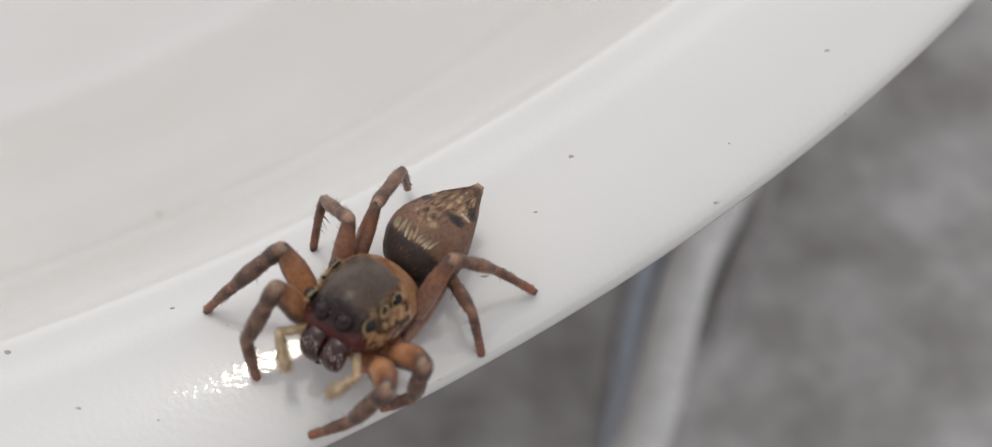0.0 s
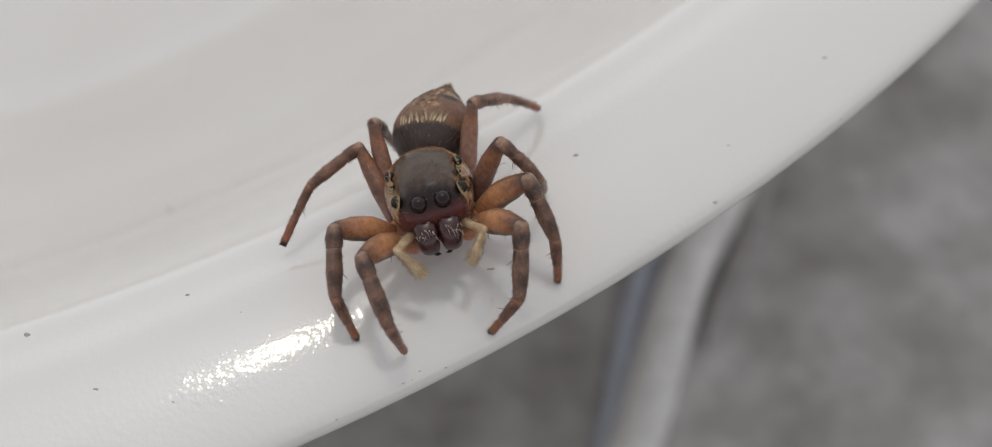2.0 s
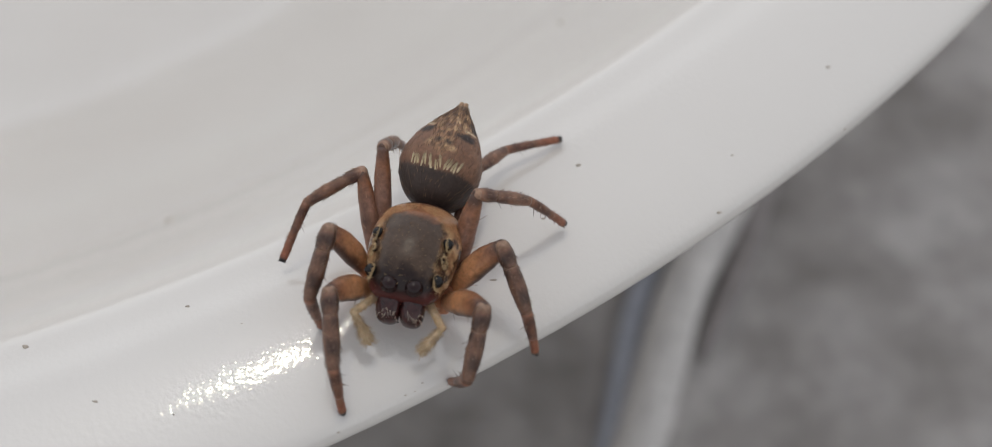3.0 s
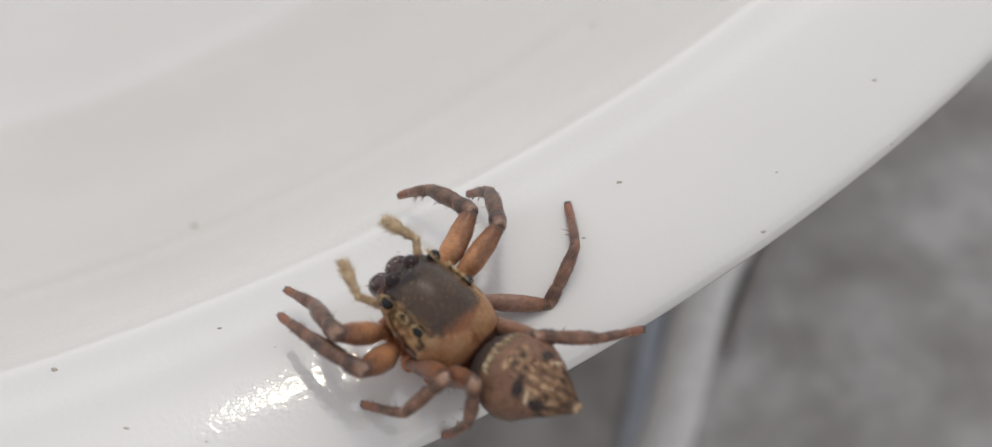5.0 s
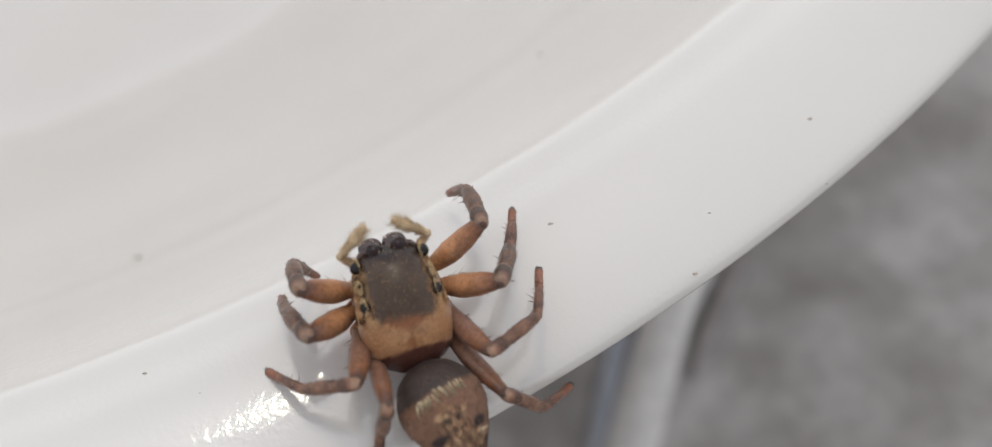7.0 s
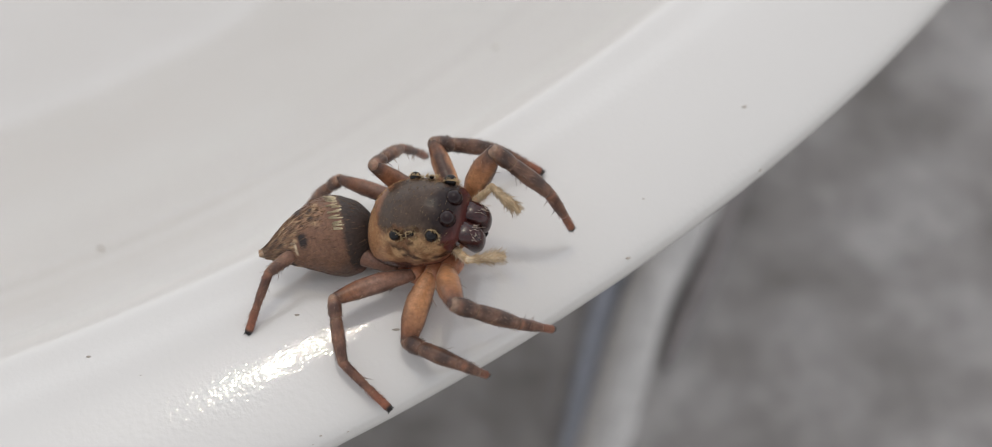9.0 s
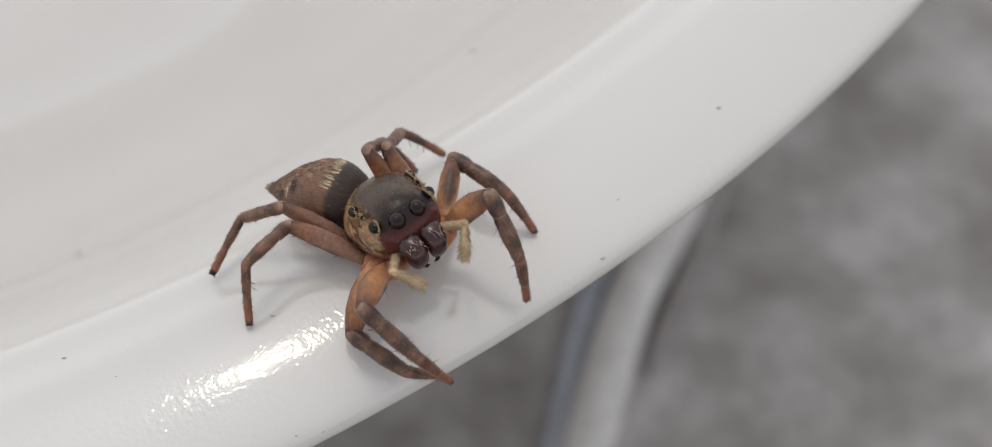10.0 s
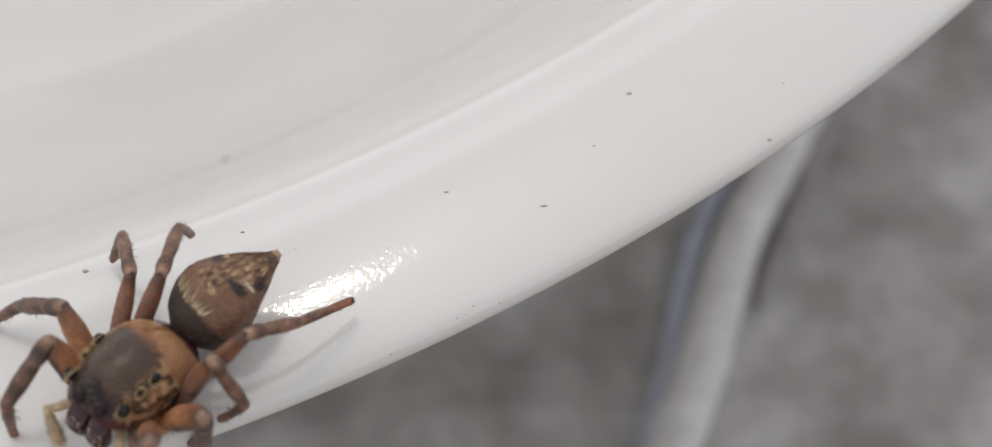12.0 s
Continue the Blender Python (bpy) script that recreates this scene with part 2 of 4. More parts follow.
def build_bowl():
    bowl = tagged(new("bowl"), "round white glazed ceramic bowl with a flat rolled rim", "bowl")
    bowl.location = (BOWL_X * MM, BOWL_Y * MM, 0)
    inner = [(0.3, -25.0), (4, -25), (8, -25), (12, -25), (15, -25), (18, -25), (21, -25), (24, -25), (27, -24.85), (29.5, -24.4), (32, -23.4), (35, -21.7), (38, -19.6), (41, -17.1), (44, -14.2)]
    outer = [(60.2, -1.4), (58.6, -2.6), (55.4, -6.0), (51.6, -10.6), (47.4, -15.4), (43, -19.8), (38.5, -23.6), (35, -26.4), (30, -28.2), (25.6, -29.4)]
    prof = inner + [(RIM_R + a, b) for a, b in RIM] + outer
    bm = bmesh.new()
    curve = smooth_line([(r, z + RIM_Z, 0) for r, z in prof], 3)
    lathe(bm, [(p.x, p.y) for p in curve], 440)
    # a low swelling added to the bowl's floor, shaped to give a soft glint
    for v in bm.verts:
        d = math.hypot(v.co.x / MM + BOWL_X - 14.2, v.co.y / MM + BOWL_Y + 11.2)
        if d < 9 and 5 * MM < v.co.z < 16 * MM:
            v.co.z += 0.5 * MM * math.exp(-(d / 2.6) ** 2)
    part("body", bm, M_GLAZE, bowl)
    bm = bmesh.new()
    ring = [(25.6, 6.6), (25.3, 3.5), (25.5, 1.0), (25.1, 0.2), (24.4, 0.0), (23.6, 0.2), (23.2, 1.0), (23.0, 5.0), (12, 5.6), (0.3, 5.6)]
    lathe(bm, ring, 180)
    part("foot_ring", bm, M_GLAZE, bowl)


build_bowl()


def build_speck(r, degrees, size, squash=0.5):
    a = radians(degrees)
    x, y = BOWL_X + r * math.cos(a), BOWL_Y + r * math.sin(a)
    bm = bmesh.new()
    bmesh.ops.create_icosphere(bm, subdivisions=2, radius=1.0)
    for v in bm.verts:
        k = 1 + 0.45 * speckle(v.co + Vector((degrees, r, 0)), 1.3)
        v.co = Vector((v.co.x * size * k, v.co.y * size * squash * k, v.co.z * size * 0.35 * k)) * MM
    ob = part("dust_speck", bm, M_SPECK, None)
    ob.matrix_basis = Matrix.Translation(Vector((x, y, surface_height(x, y) + size * 0.12)) * MM) @ pose(0, 0, 0, 0, 0, degrees + 60)
    tagged(ob, "tiny brown dust speck stuck to the white glaze", "speck", "dust specks on the bowl")

build_speck(58.87, -54.58, 0.070)
build_speck(61.91, -52.56, 0.080)
build_speck(57.43, -64.67, 0.060)
build_speck(56.87, -68.54, 0.080)
build_speck(62.05, -48.38, 0.060)
build_speck(60.57, -47.51, 0.070)
build_speck(62.03, -62.81, 0.050)
build_speck(60.92, -51.30, 0.040)
build_speck(47.79, -63.35, 0.140)
build_speck(50.16, -46.78, 0.100)
build_speck(59.23, -67.33, 0.040)
build_speck(60.46, -58.10, 0.070)
build_speck(58.92, -59.90, 0.060)
build_speck(59.67, -56.21, 0.050)
build_speck(61.95, -61.17, 0.040)
build_speck(61.96, -60.95, 0.030)
build_speck(61.88, -60.72, 0.040)
build_speck(62.03, -60.16, 0.040)
build_speck(56.83, -68.55, 0.070)
build_speck(60.43, -58.15, 0.050)
build_speck(58.65, -63.71, 0.030)
build_speck(59.20, -67.37, 0.040)
build_speck(59.21, -67.33, 0.040)
build_speck(60.20, -65.86, 0.035)

# ---------------------------------------------------------------- spider
ORANGE, BROWN = srgb(188, 134, 94), srgb(80, 57, 47)
MAROON, BLACK, STRAW = srgb(74, 44, 36), srgb(30, 24, 22), srgb(186, 158, 116)
HIPS = {"L1": (-0.92, 0.85, -0.62), "L2": (-1.04, 0.4, -0.62), "L3": (-1.04, -0.1, -0.62), "L4": (-0.9, -0.65, -0.62),
        "R1": (0.92, 0.85, -0.62), "R2": (1.04, 0.4, -0.62), "R3": (1.04, -0.1, -0.62), "R4": (0.9, -0.65, -0.62)}
FEMUR = {"1": 1.69, "2": 1.72, "3": 2.03, "4": 2.19}
LOWER = {"1": (1.70, 1.45), "2": (1.62, 1.35), "3": (1.52, 1.58), "4": (1.43, 1.54)}
PEDICEL = Vector((0, -1.28, 0.0))
ABD_S = 0.885

CARA_W = [(-1.36, 0.32), (-1.28, 0.56), (-1.12, 0.79), (-0.9, 0.95), (-0.6, 1.04), (-0.25, 1.085), (0.1, 1.08), (0.5, 1.03), (0.85, 0.95), (1.12, 0.86), (1.3, 0.79), (1.42, 0.72), (1.5, 0.58)]
CARA_T = [(-1.36, 0.06), (-1.24, 0.28), (-1.05, 0.52), (-0.75, 0.83), (-0.35, 1.04), (0.1, 1.12), (0.5, 1.11), (0.9, 1.02), (1.2, 0.86), (1.38, 0.66), (1.5, 0.42)]
CARA_B = [(-1.36, -0.22), (-1.2, -0.55), (-0.7, -0.82), (0.7, -0.78), (1.2, -0.42), (1.42, -0.14), (1.5, 0.0)]
FIELD = [(-0.55, 0.0), (-0.45, 0.3), (-0.28, 0.52), (0.0, 0.61), (0.5, 0.63), (0.9, 0.68), (1.12, 0.84), (1.3, 1.0)]


def soft_table(x, table):
    """A reading of a table of pairs, rounded at its corners."""
    return sum(lerp(x + o, table) * w for o, w in ((-0.09, 0.25), (0, 0.5), (0.09, 0.25)))


def carapace_tint(p):
    x, y, z = p
    w = lerp(y, CARA_W)
    n = speckle(p, 2.5) * 0.16 + speckle(p, 8.0) * 0.1
    edge = abs(x) / max(w, 0.1)
    margin = blend(srgb(120, 84, 58), srgb(172, 136, 98), 0.4 + 2.5 * speckle(p, 4.0))
    if y < -0.1:
        margin = blend(margin, srgb(156, 112, 78), min(0.8, (-0.1 - y) / 0.3))
    # brown marks among the pale hairs of the flanks
    mark = speckle((x * 5, y * 4, z * 6 + 3), 1.0)
    if y > -0.1:
        margin = blend(margin, srgb(66, 44, 30), (mark - 0.12) / 0.12)
    # a dark smear that runs back from each hind eye
    q = math.hypot((y - 0.52) / 0.34, (z - 0.72) / 0.1)
    margin = blend(margin, srgb(52, 34, 24), 0.8 * (1.0 - q + 2 * n) / 0.3)
    field = blend(srgb(86, 69, 57), srgb(56, 44, 36), 0.5 + n * 2)
    field = blend(field, srgb(36, 25, 23), (y - 0.95 + n * 1.2) / 0.3)
    field = blend(field, srgb(126, 80, 52), (-0.22 - y + n) / 0.2)
    c = blend(field, margin, (edge - lerp(y, FIELD) + 0.7 * n) / 0.1)
    c = blend(c, MAROON, (-0.93 - y + n * 0.25) / 0.05)
    if y > -0.9:
        # a thin dark line along the lower edge, brown beneath it
        low = -0.02 - 0.14 * max(0.0, min(1.0, (y + 0.4) / 0.7))
        c = blend(c, srgb(46, 28, 20), 0.9 - abs(z - low + 0.3 * n) / 0.05)
        c = blend(c, blend(srgb(92, 54, 42), srgb(120, 74, 54), 0.5 + 2 * n + 0.6 * (y - 0.4)), (low - 0.04 - z) / 0.06)
        c = blend(c, MAROON, max(0.0, min(0.75, (0.2 - y) / 0.5)) * (low + 0.12 - z + 0.3 * n) / 0.06)
    if y > 1.2:
        c = blend(c, srgb(78, 36, 32), (0.5 - z) / 0.2)
    return c


def carapace_point(y, a):
    w, t, b = soft_table(y, CARA_W), soft_table(y, CARA_T), soft_table(y, CARA_B)
    c, s = math.cos(a), math.sin(a)
    narrow = 1 - 0.13 * max(0, s)
    if s < 0:
        # the lower flanks drop steeply and then turn in
        c = math.copysign(abs(c) ** 0.7, c)
    return Vector((-w * narrow * c * (1 + 0.1 * s * s), y, (t + b) / 2 + (t - b) / 2 * s))


def build_carapace(spider):
    bm = bmesh.new()
    n, steps = 64, 52
    loft(bm, [[carapace_point(-1.36 + 2.86 * k / steps, 2 * math.pi * i / n) for i in range(n)] for k in range(steps + 1)])
    bare = len(bm.verts)
    rnd = random.Random(3)
    for _ in range(5200):
        y = rnd.uniform(-0.85, 1.42)
        root = carapace_point(y, rnd.uniform(-0.1, math.pi + 0.1))
        if root.z < -0.1:
            continue
        inside = abs(root.x) / lerp(y, CARA_W) < lerp(y, FIELD) + 0.02
        if (inside and rnd.random() > 0.1) :
            continue
        out = Vector((root.x, 0.2 * y, root.z)).normalized()
        lie = Vector((-0.5 * root.x + rnd.uniform(-.3, .3), rnd.uniform(0.2, 0.9), 0.2))
        hair(bm, root * 0.99, root + (out * 0.25 + lie) * rnd.uniform(0.08, 0.18) * (0.6 if inside else 1.0), 0.01)
    ob = part("carapace", bm, (M_CUTICLE, M_HAIR), spider, "dark domed carapace with a tan hairy margin", carapace_tint, fur=(bare, srgb(206, 174, 122), srgb(134, 96, 60)))
    # eyes: two large in front, two beside them, four small on the flanks
    for x, y, z, r, m in ((0.285, 1.37, 0.53, 0.215, M_EYE_RED), (0.77, 1.13, 0.59, 0.15, M_EYE), (0.8, 0.68, 0.76, 0.055, M_EYE), (0.815, 0.2, 0.78, 0.135, M_EYE)):
        for s in (-1, 1):
            bm = bmesh.new()
            ball(bm, (x * s, y, z), (r, r, r), 24, 16)
            part("eye", bm, m, ob, "glossy dark eye")
    # pale hairs round the eyes
    bm = bmesh.new()
    for _ in range(560):
        cx, cy, cz, r = rnd.choice(( (0.74, 1.14, 0.56, 0.17), (0.74, 1.14, 0.56, 0.17), (0.83, 0.2, 0.76, 0.16), (0.82, 0.64, 0.72, 0.14)))
        side = rnd.choice((-1, 1))
        cx *= side
        a = rnd.uniform(0, 2 * math.pi)
        if cy < 1.3:
            root = Vector((cx + 0.3 * r * math.sin(a) * -side, cy + r * math.cos(a), cz + r * math.sin(a) * 0.9))
        else:
            root = Vector((cx + r * math.cos(a), cy - 0.04, cz + r * math.sin(a)))
        hair(bm, root, root + Vector((rnd.uniform(-.06, .06) + 0.04 * side, rnd.uniform(-0.02, 0.12), rnd.uniform(-.03, .1))), 0.011, 0)
    part("eye_fringe", bm, M_HAIR, ob, "pale hairs round the eyes", lambda p: STRAW)


palps = {}
PALP = (0.84, 0.86)


def build_mouth(spider):
    # depth down the jaw, how far forward it lies, its half width and half thickness
    shape = [(0.16, 1.28, 0.2, 0.16), (0.08, 1.4, 0.27, 0.24), (-0.08, 1.52, 0.305, 0.29), (-0.26, 1.58, 0.31, 0.3), (-0.42, 1.58, 0.29, 0.28), (-0.56, 1.55, 0.26, 0.25), (-0.68, 1.51, 0.22, 0.2), (-0.77, 1.47, 0.14, 0.12)]
    for s in (-1, 1):
        bm = bmesh.new()
        rings = []
        for z, y, w, d in [(z, y, 0.93 * w, 0.9 * d) for z, y, w, d in shape[::-1]]:
            rings.append([(s * (0.285 - 0.06 * max(0, -0.35 - z)) + w * math.cos(a) * (1 + 0.12 * math.sin(a) ** 2), y + d * math.sin(a) * (1 + 0.12 * math.cos(a) ** 2), z) for a in (2 * math.pi * i / 22 for i in range(22))])
        loft(bm, rings)
        jaw = part("chelicera", bm, M_JAW, spider, "glossy dark red-brown jaw")
        bm = bmesh.new()
        rnd = random.Random(70 + s)
        for _ in range(26):
            root = Vector((rnd.uniform(0.06, 0.55) * s, rnd.uniform(1.68, 1.8), rnd.uniform(-0.24, 0.06)))
            hair(bm, root, root + Vector((rnd.uniform(-.1, .1), rnd.uniform(0.05, 0.12), rnd.uniform(-.2, -0.04))), 0.01, 0)
        part("jaw_hair", bm, M_HAIR, jaw, "pale hairs on the jaw", lambda p: srgb(206, 188, 168))
        bm = bmesh.new()
        tube(bm, [(0.24 * s, 1.47, -0.73), (0.15 * s, 1.51, -0.82), (0.06 * s, 1.47, -0.86)], [0.07, 0.05, 0.012], 10)
        part("fang", bm, M_EYE, jaw)
        for k, length in enumerate(PALP):
            bm = bmesh.new()
            table = ((0, 0.09), (0.2, 0.1), (0.7, 0.095), (1, 0.085)) if k == 0 else ((0, 0.09), (0.25, 0.09), (0.4, 0.09), (0.55, 0.125), (0.85, 0.115), (1, 0.06))
            loft(bm, [[(lerp(u, table) * math.cos(a), lerp(u, table) * math.sin(a), u * length) for a in (2 * math.pi * i / 14 for i in range(14))] for u in (q / 14 for q in range(15))])
            ball(bm, (0, 0, 0), (0.1, 0.1, 0.1), 12, 8)
            ball(bm, (0, 0, length), (table[-1][1],) * 3, 12, 8)
            bare = len(bm.verts)
            rnd = random.Random(8 + s + 4 * k)
            for _ in range(130 if k == 0 else 460):
                u, a = rnd.uniform(0.1, 1.0), rnd.uniform(0, 2 * math.pi)
                o = Vector((math.cos(a), math.sin(a), 0))
                root = o * lerp(u, table) * 0.95 + Vector((0, 0, u * length))
                hair(bm, root, root + (o * rnd.uniform(0.3, 1.0) + Vector((0, 0, rnd.uniform(0.4, 1.1)))) * rnd.uniform(0.06, 0.15) * (1.4 if k and u > 0.5 else 1.0), 0.008)
            name = "palp" if k == 0 else "palp_tip"
            palps[s, k] = part(name, bm, (M_LEG, M_HAIR), spider if k == 0 else palps[s, 0], "pale straw hairy feeler" if k == 0 else "fuzzy feeler tip", lambda p: blend(srgb(168, 140, 106), srgb(198, 172, 138), 0.5 + speckle(p, 5)), fur=(bare, srgb(224, 206, 176), srgb(180, 154, 120)))
    bm = bmesh.new()
    ball(bm, (0, 0.1, -0.68), (0.66, 1.05, 0.26), 20, 12)
    part("sternum", bm, M_LEG, spider, tint=lambda p: srgb(140, 96, 66))
    for k, (x, y, z) in HIPS.items():
        bm = bmesh.new()
        s = -1 if x < 0 else 1
        tube(bm, [(0.3 * s, y * 0.8, -0.78), (x * 0.75, y * 0.97, -0.8), (x, y, z - 0.08), (x + 0.1 * s, y, z)], [0.2, 0.27, 0.24, 0.15], 14)
        part("coxa", bm, M_LEG, spider, tint=lambda p: blend(srgb(178, 118, 84), srgb(140, 92, 68), 0.5 + speckle(p, 4)))
    bm = bmesh.new()
    tube(bm, [(0, -0.95, -0.05), (0, -1.2, -0.06), (0, -1.65, -0.02)], [0.25, 0.2, 0.24], 12)
    part("pedicel", bm, M_LEG, spider, tint=lambda p: MAROON)


ABD_R = [(0.0, 0.2), (0.1, 0.46), (0.3, 0.69), (0.7, 0.92), (1.1, 1.01), (1.5, 0.98), (2.0, 0.8), (2.45, 0.56), (2.8, 0.33), (3.0, 0.2), (3.15, 0.12)]


BAND = [(1.05, -0.1), (1.25, 0.2), (1.4, 0.38), (1.65, 0.3), (1.9, 0.42), (2.2, 0.72), (2.6, 1.0), (3.15, 1.2)]


def abdomen_tint(p):
    x, y, z = p
    d = -y / ABD_S
    r = max(lerp(d, ABD_R), 0.1)
    n = speckle(p, 2.5) * 0.2 + speckle(p, 7.0) * 0.2
    ax = abs(x) / r
    fleck = speckle((x * 10, y * 2.6, z * 10), 1.0)
    # smooth brown flanks, redder beneath the front
    c = blend(srgb(128, 92, 69), srgb(94, 66, 52), 0.5 + 1.5 * n)
    c = blend(c, blend(srgb(120, 82, 66), srgb(98, 76, 63), (d - 0.5) / 0.5), (0.05 - z + 0.5 * n) / 0.3)
    # a ragged tan band along the middle, widening to the tip, with dark and pale flecks
    tan = blend(srgb(152, 116, 86), srgb(112, 80, 60), 0.45 + 1.8 * n)
    tan = blend(tan, srgb(182, 150, 114), 0.5 * (fleck - 0.1) / 0.15)
    tan = blend(tan, srgb(58, 41, 34), 0.5 * (-fleck - 0.14) / 0.12)
    c = blend(c, tan, (lerp(d, BAND) - ax + 1.1 * n) / 0.1)
    # black patches beside the band, each with a pale dash behind it
    for cy, cx, wy, wx in ((1.95, 0.62, 0.17, 0.26), (1.6, 0.14, 0.14, 0.1), (2.45, 0.86, 0.16, 0.16)):
        q = math.hypot((d - cy) / wy, (ax - cx) / wx)
        c = blend(c, srgb(40, 28, 25), (1.0 - q + n * 1.6) / 0.3)
    q = math.hypot((d - 2.2) / 0.045, (ax - 0.74) / 0.2)
    c = blend(c, srgb(206, 186, 154), (1.0 - q + n) / 0.3)
    # bare dark front
    q = 0.8 + 0.12 * ax * ax + 0.2 * n
    c = blend(c, srgb(56, 44, 38), (q - d) / 0.08 * min(1.0, max(0.0, (z + 0.5) / 0.3)))
    if d > 3.0:
        c = blend(c, srgb(122, 104, 86), 0.7)
    return c


def abdomen_point(d, a, lift=0.0):
    r = soft_table(d, ABD_R) + lift
    deep = 0.8 if math.sin(a) > 0 else 0.8 + 0.75 * max(0.0, 1.0 - abs(d - 0.6) / 1.5)
    return Vector((r * math.cos(a), -d * ABD_S, 0.1 + 0.10 * math.sin(d) + r * deep * math.sin(a)))


def build_abdomen(spider):
    bm = bmesh.new()
    n, steps = 60, 60
    loft(bm, [[abdomen_point(3.15 * k / steps, 2 * math.pi * i / n) for i in range(n)] for k in range(steps + 1)])
    bare = len(bm.verts)
    rnd = random.Random(5)
    for _ in range(3600):
        d = rnd.uniform(0.1, 3.05)
        a = rnd.uniform(-0.7, math.pi + 0.7)
        if (d < 0.95 or abs(math.cos(a)) > lerp(d, BAND)) and rnd.random() < 0.85:
            continue
        e = d + rnd.uniform(0.08, 0.2)
        hair(bm, abdomen_point(d, a, -0.004), abdomen_point(e, a + rnd.uniform(-.06, .06), rnd.uniform(0.005, 0.04)), 0.011)
    ob = part("abdomen", bm, (M_ABDOMEN, M_HAIR), spider, "pointed brown mottled abdomen with a pale fringe and dark front", abdomen_tint, fur=(bare, srgb(152, 118, 88), srgb(82, 58, 47)))
    ob.location = PEDICEL * MM
    bm = bmesh.new()
    for k in range(14):
        mid = math.pi / 2 + (k - 6.5) * 0.098 + rnd.uniform(-0.035, 0.035)
        start, stop = 0.78 + 0.2 * math.cos(mid) ** 2 + rnd.uniform(-0.05, 0.08), rnd.uniform(0.22, 0.36)
        lean = rnd.uniform(-0.1, 0.1)
        for _ in range(16):
            a = mid + rnd.gauss(0, 0.014)
            d = start + rnd.uniform(-0.03, 0.08)
            e = d + stop * rnd.uniform(0.7, 1.0)
            hair(bm, abdomen_point(d, a, -0.004), abdomen_point(e, a + lean + rnd.uniform(-.03, .03), rnd.uniform(0.01, 0.045)), 0.011, 0)
    part("fringe", bm, M_HAIR, ob, "pale cream fringe of hairs", lambda p: blend(srgb(178, 160, 126), srgb(216, 200, 166), 0.5 + 1.5 * speckle(p, 9)))
    for s in (-1, 1):
        bm = bmesh.new()
        tube(bm, [(0.045 * s, -2.66, 0.1), (0.05 * s, -2.8, 0.12), (0.06 * s, -2.9, 0.15)], [0.09, 0.08, 0.05], 10)
        part("spinneret", bm, M_LEG, ob, tint=lambda p: srgb(150, 122, 96))
    return ob


def segment(name, parent, length, table, tint, count, seed, flat=1.0, span=(0.0, 1.0), bow=0.0, spines=0):
    """A leg segment along +z, from its joint; span: the stretch of the length that it takes up; bow: how far it arches to +x."""
    bm = bmesh.new()
    steps, sides = 20, 18

    def skin(u, a, out=1.0):
        r = lerp(u, table) * out
        return Vector((r * math.cos(a) + bow * math.sin(math.pi * min(1, max(0, u))), r * flat * math.sin(a), u * length))

    loft(bm, [[skin(span[0] + (span[1] - span[0]) * k / steps, 2 * math.pi * i / sides) for i in range(sides)] for k in range(steps + 1)])
    for end in span:
        r = lerp(end, table)
        ball(bm, skin(end, 0, 0.0), (r, r * flat, r * 0.9), 14, 8)
    bare = len(bm.verts)
    rnd = random.Random(seed)
    for i in range(count + spines):
        u = rnd.uniform(max(0.05, span[0]), min(0.98, span[1]))
        spine = i >= count
        a = rnd.uniform(0, 2 * math.pi) if not spine else math.pi + rnd.uniform(-1.0, 1.0)
        o = Vector((math.cos(a), math.sin(a), 0))
        root = skin(u, a, 0.95)
        ln = rnd.uniform(0.16, 0.28) if spine else rnd.uniform(0.05, 0.13)
        hair(bm, root, root + (o * (0.8 if spine else 0.5) + Vector((0, 0, 0.75))) * ln, 0.012 if spine else 0.008)
    return part(name, bm, (M_LEG, M_HAIR), parent, tint=tint, fur=(bare, srgb(178, 150, 120), srgb(66, 50, 42)))


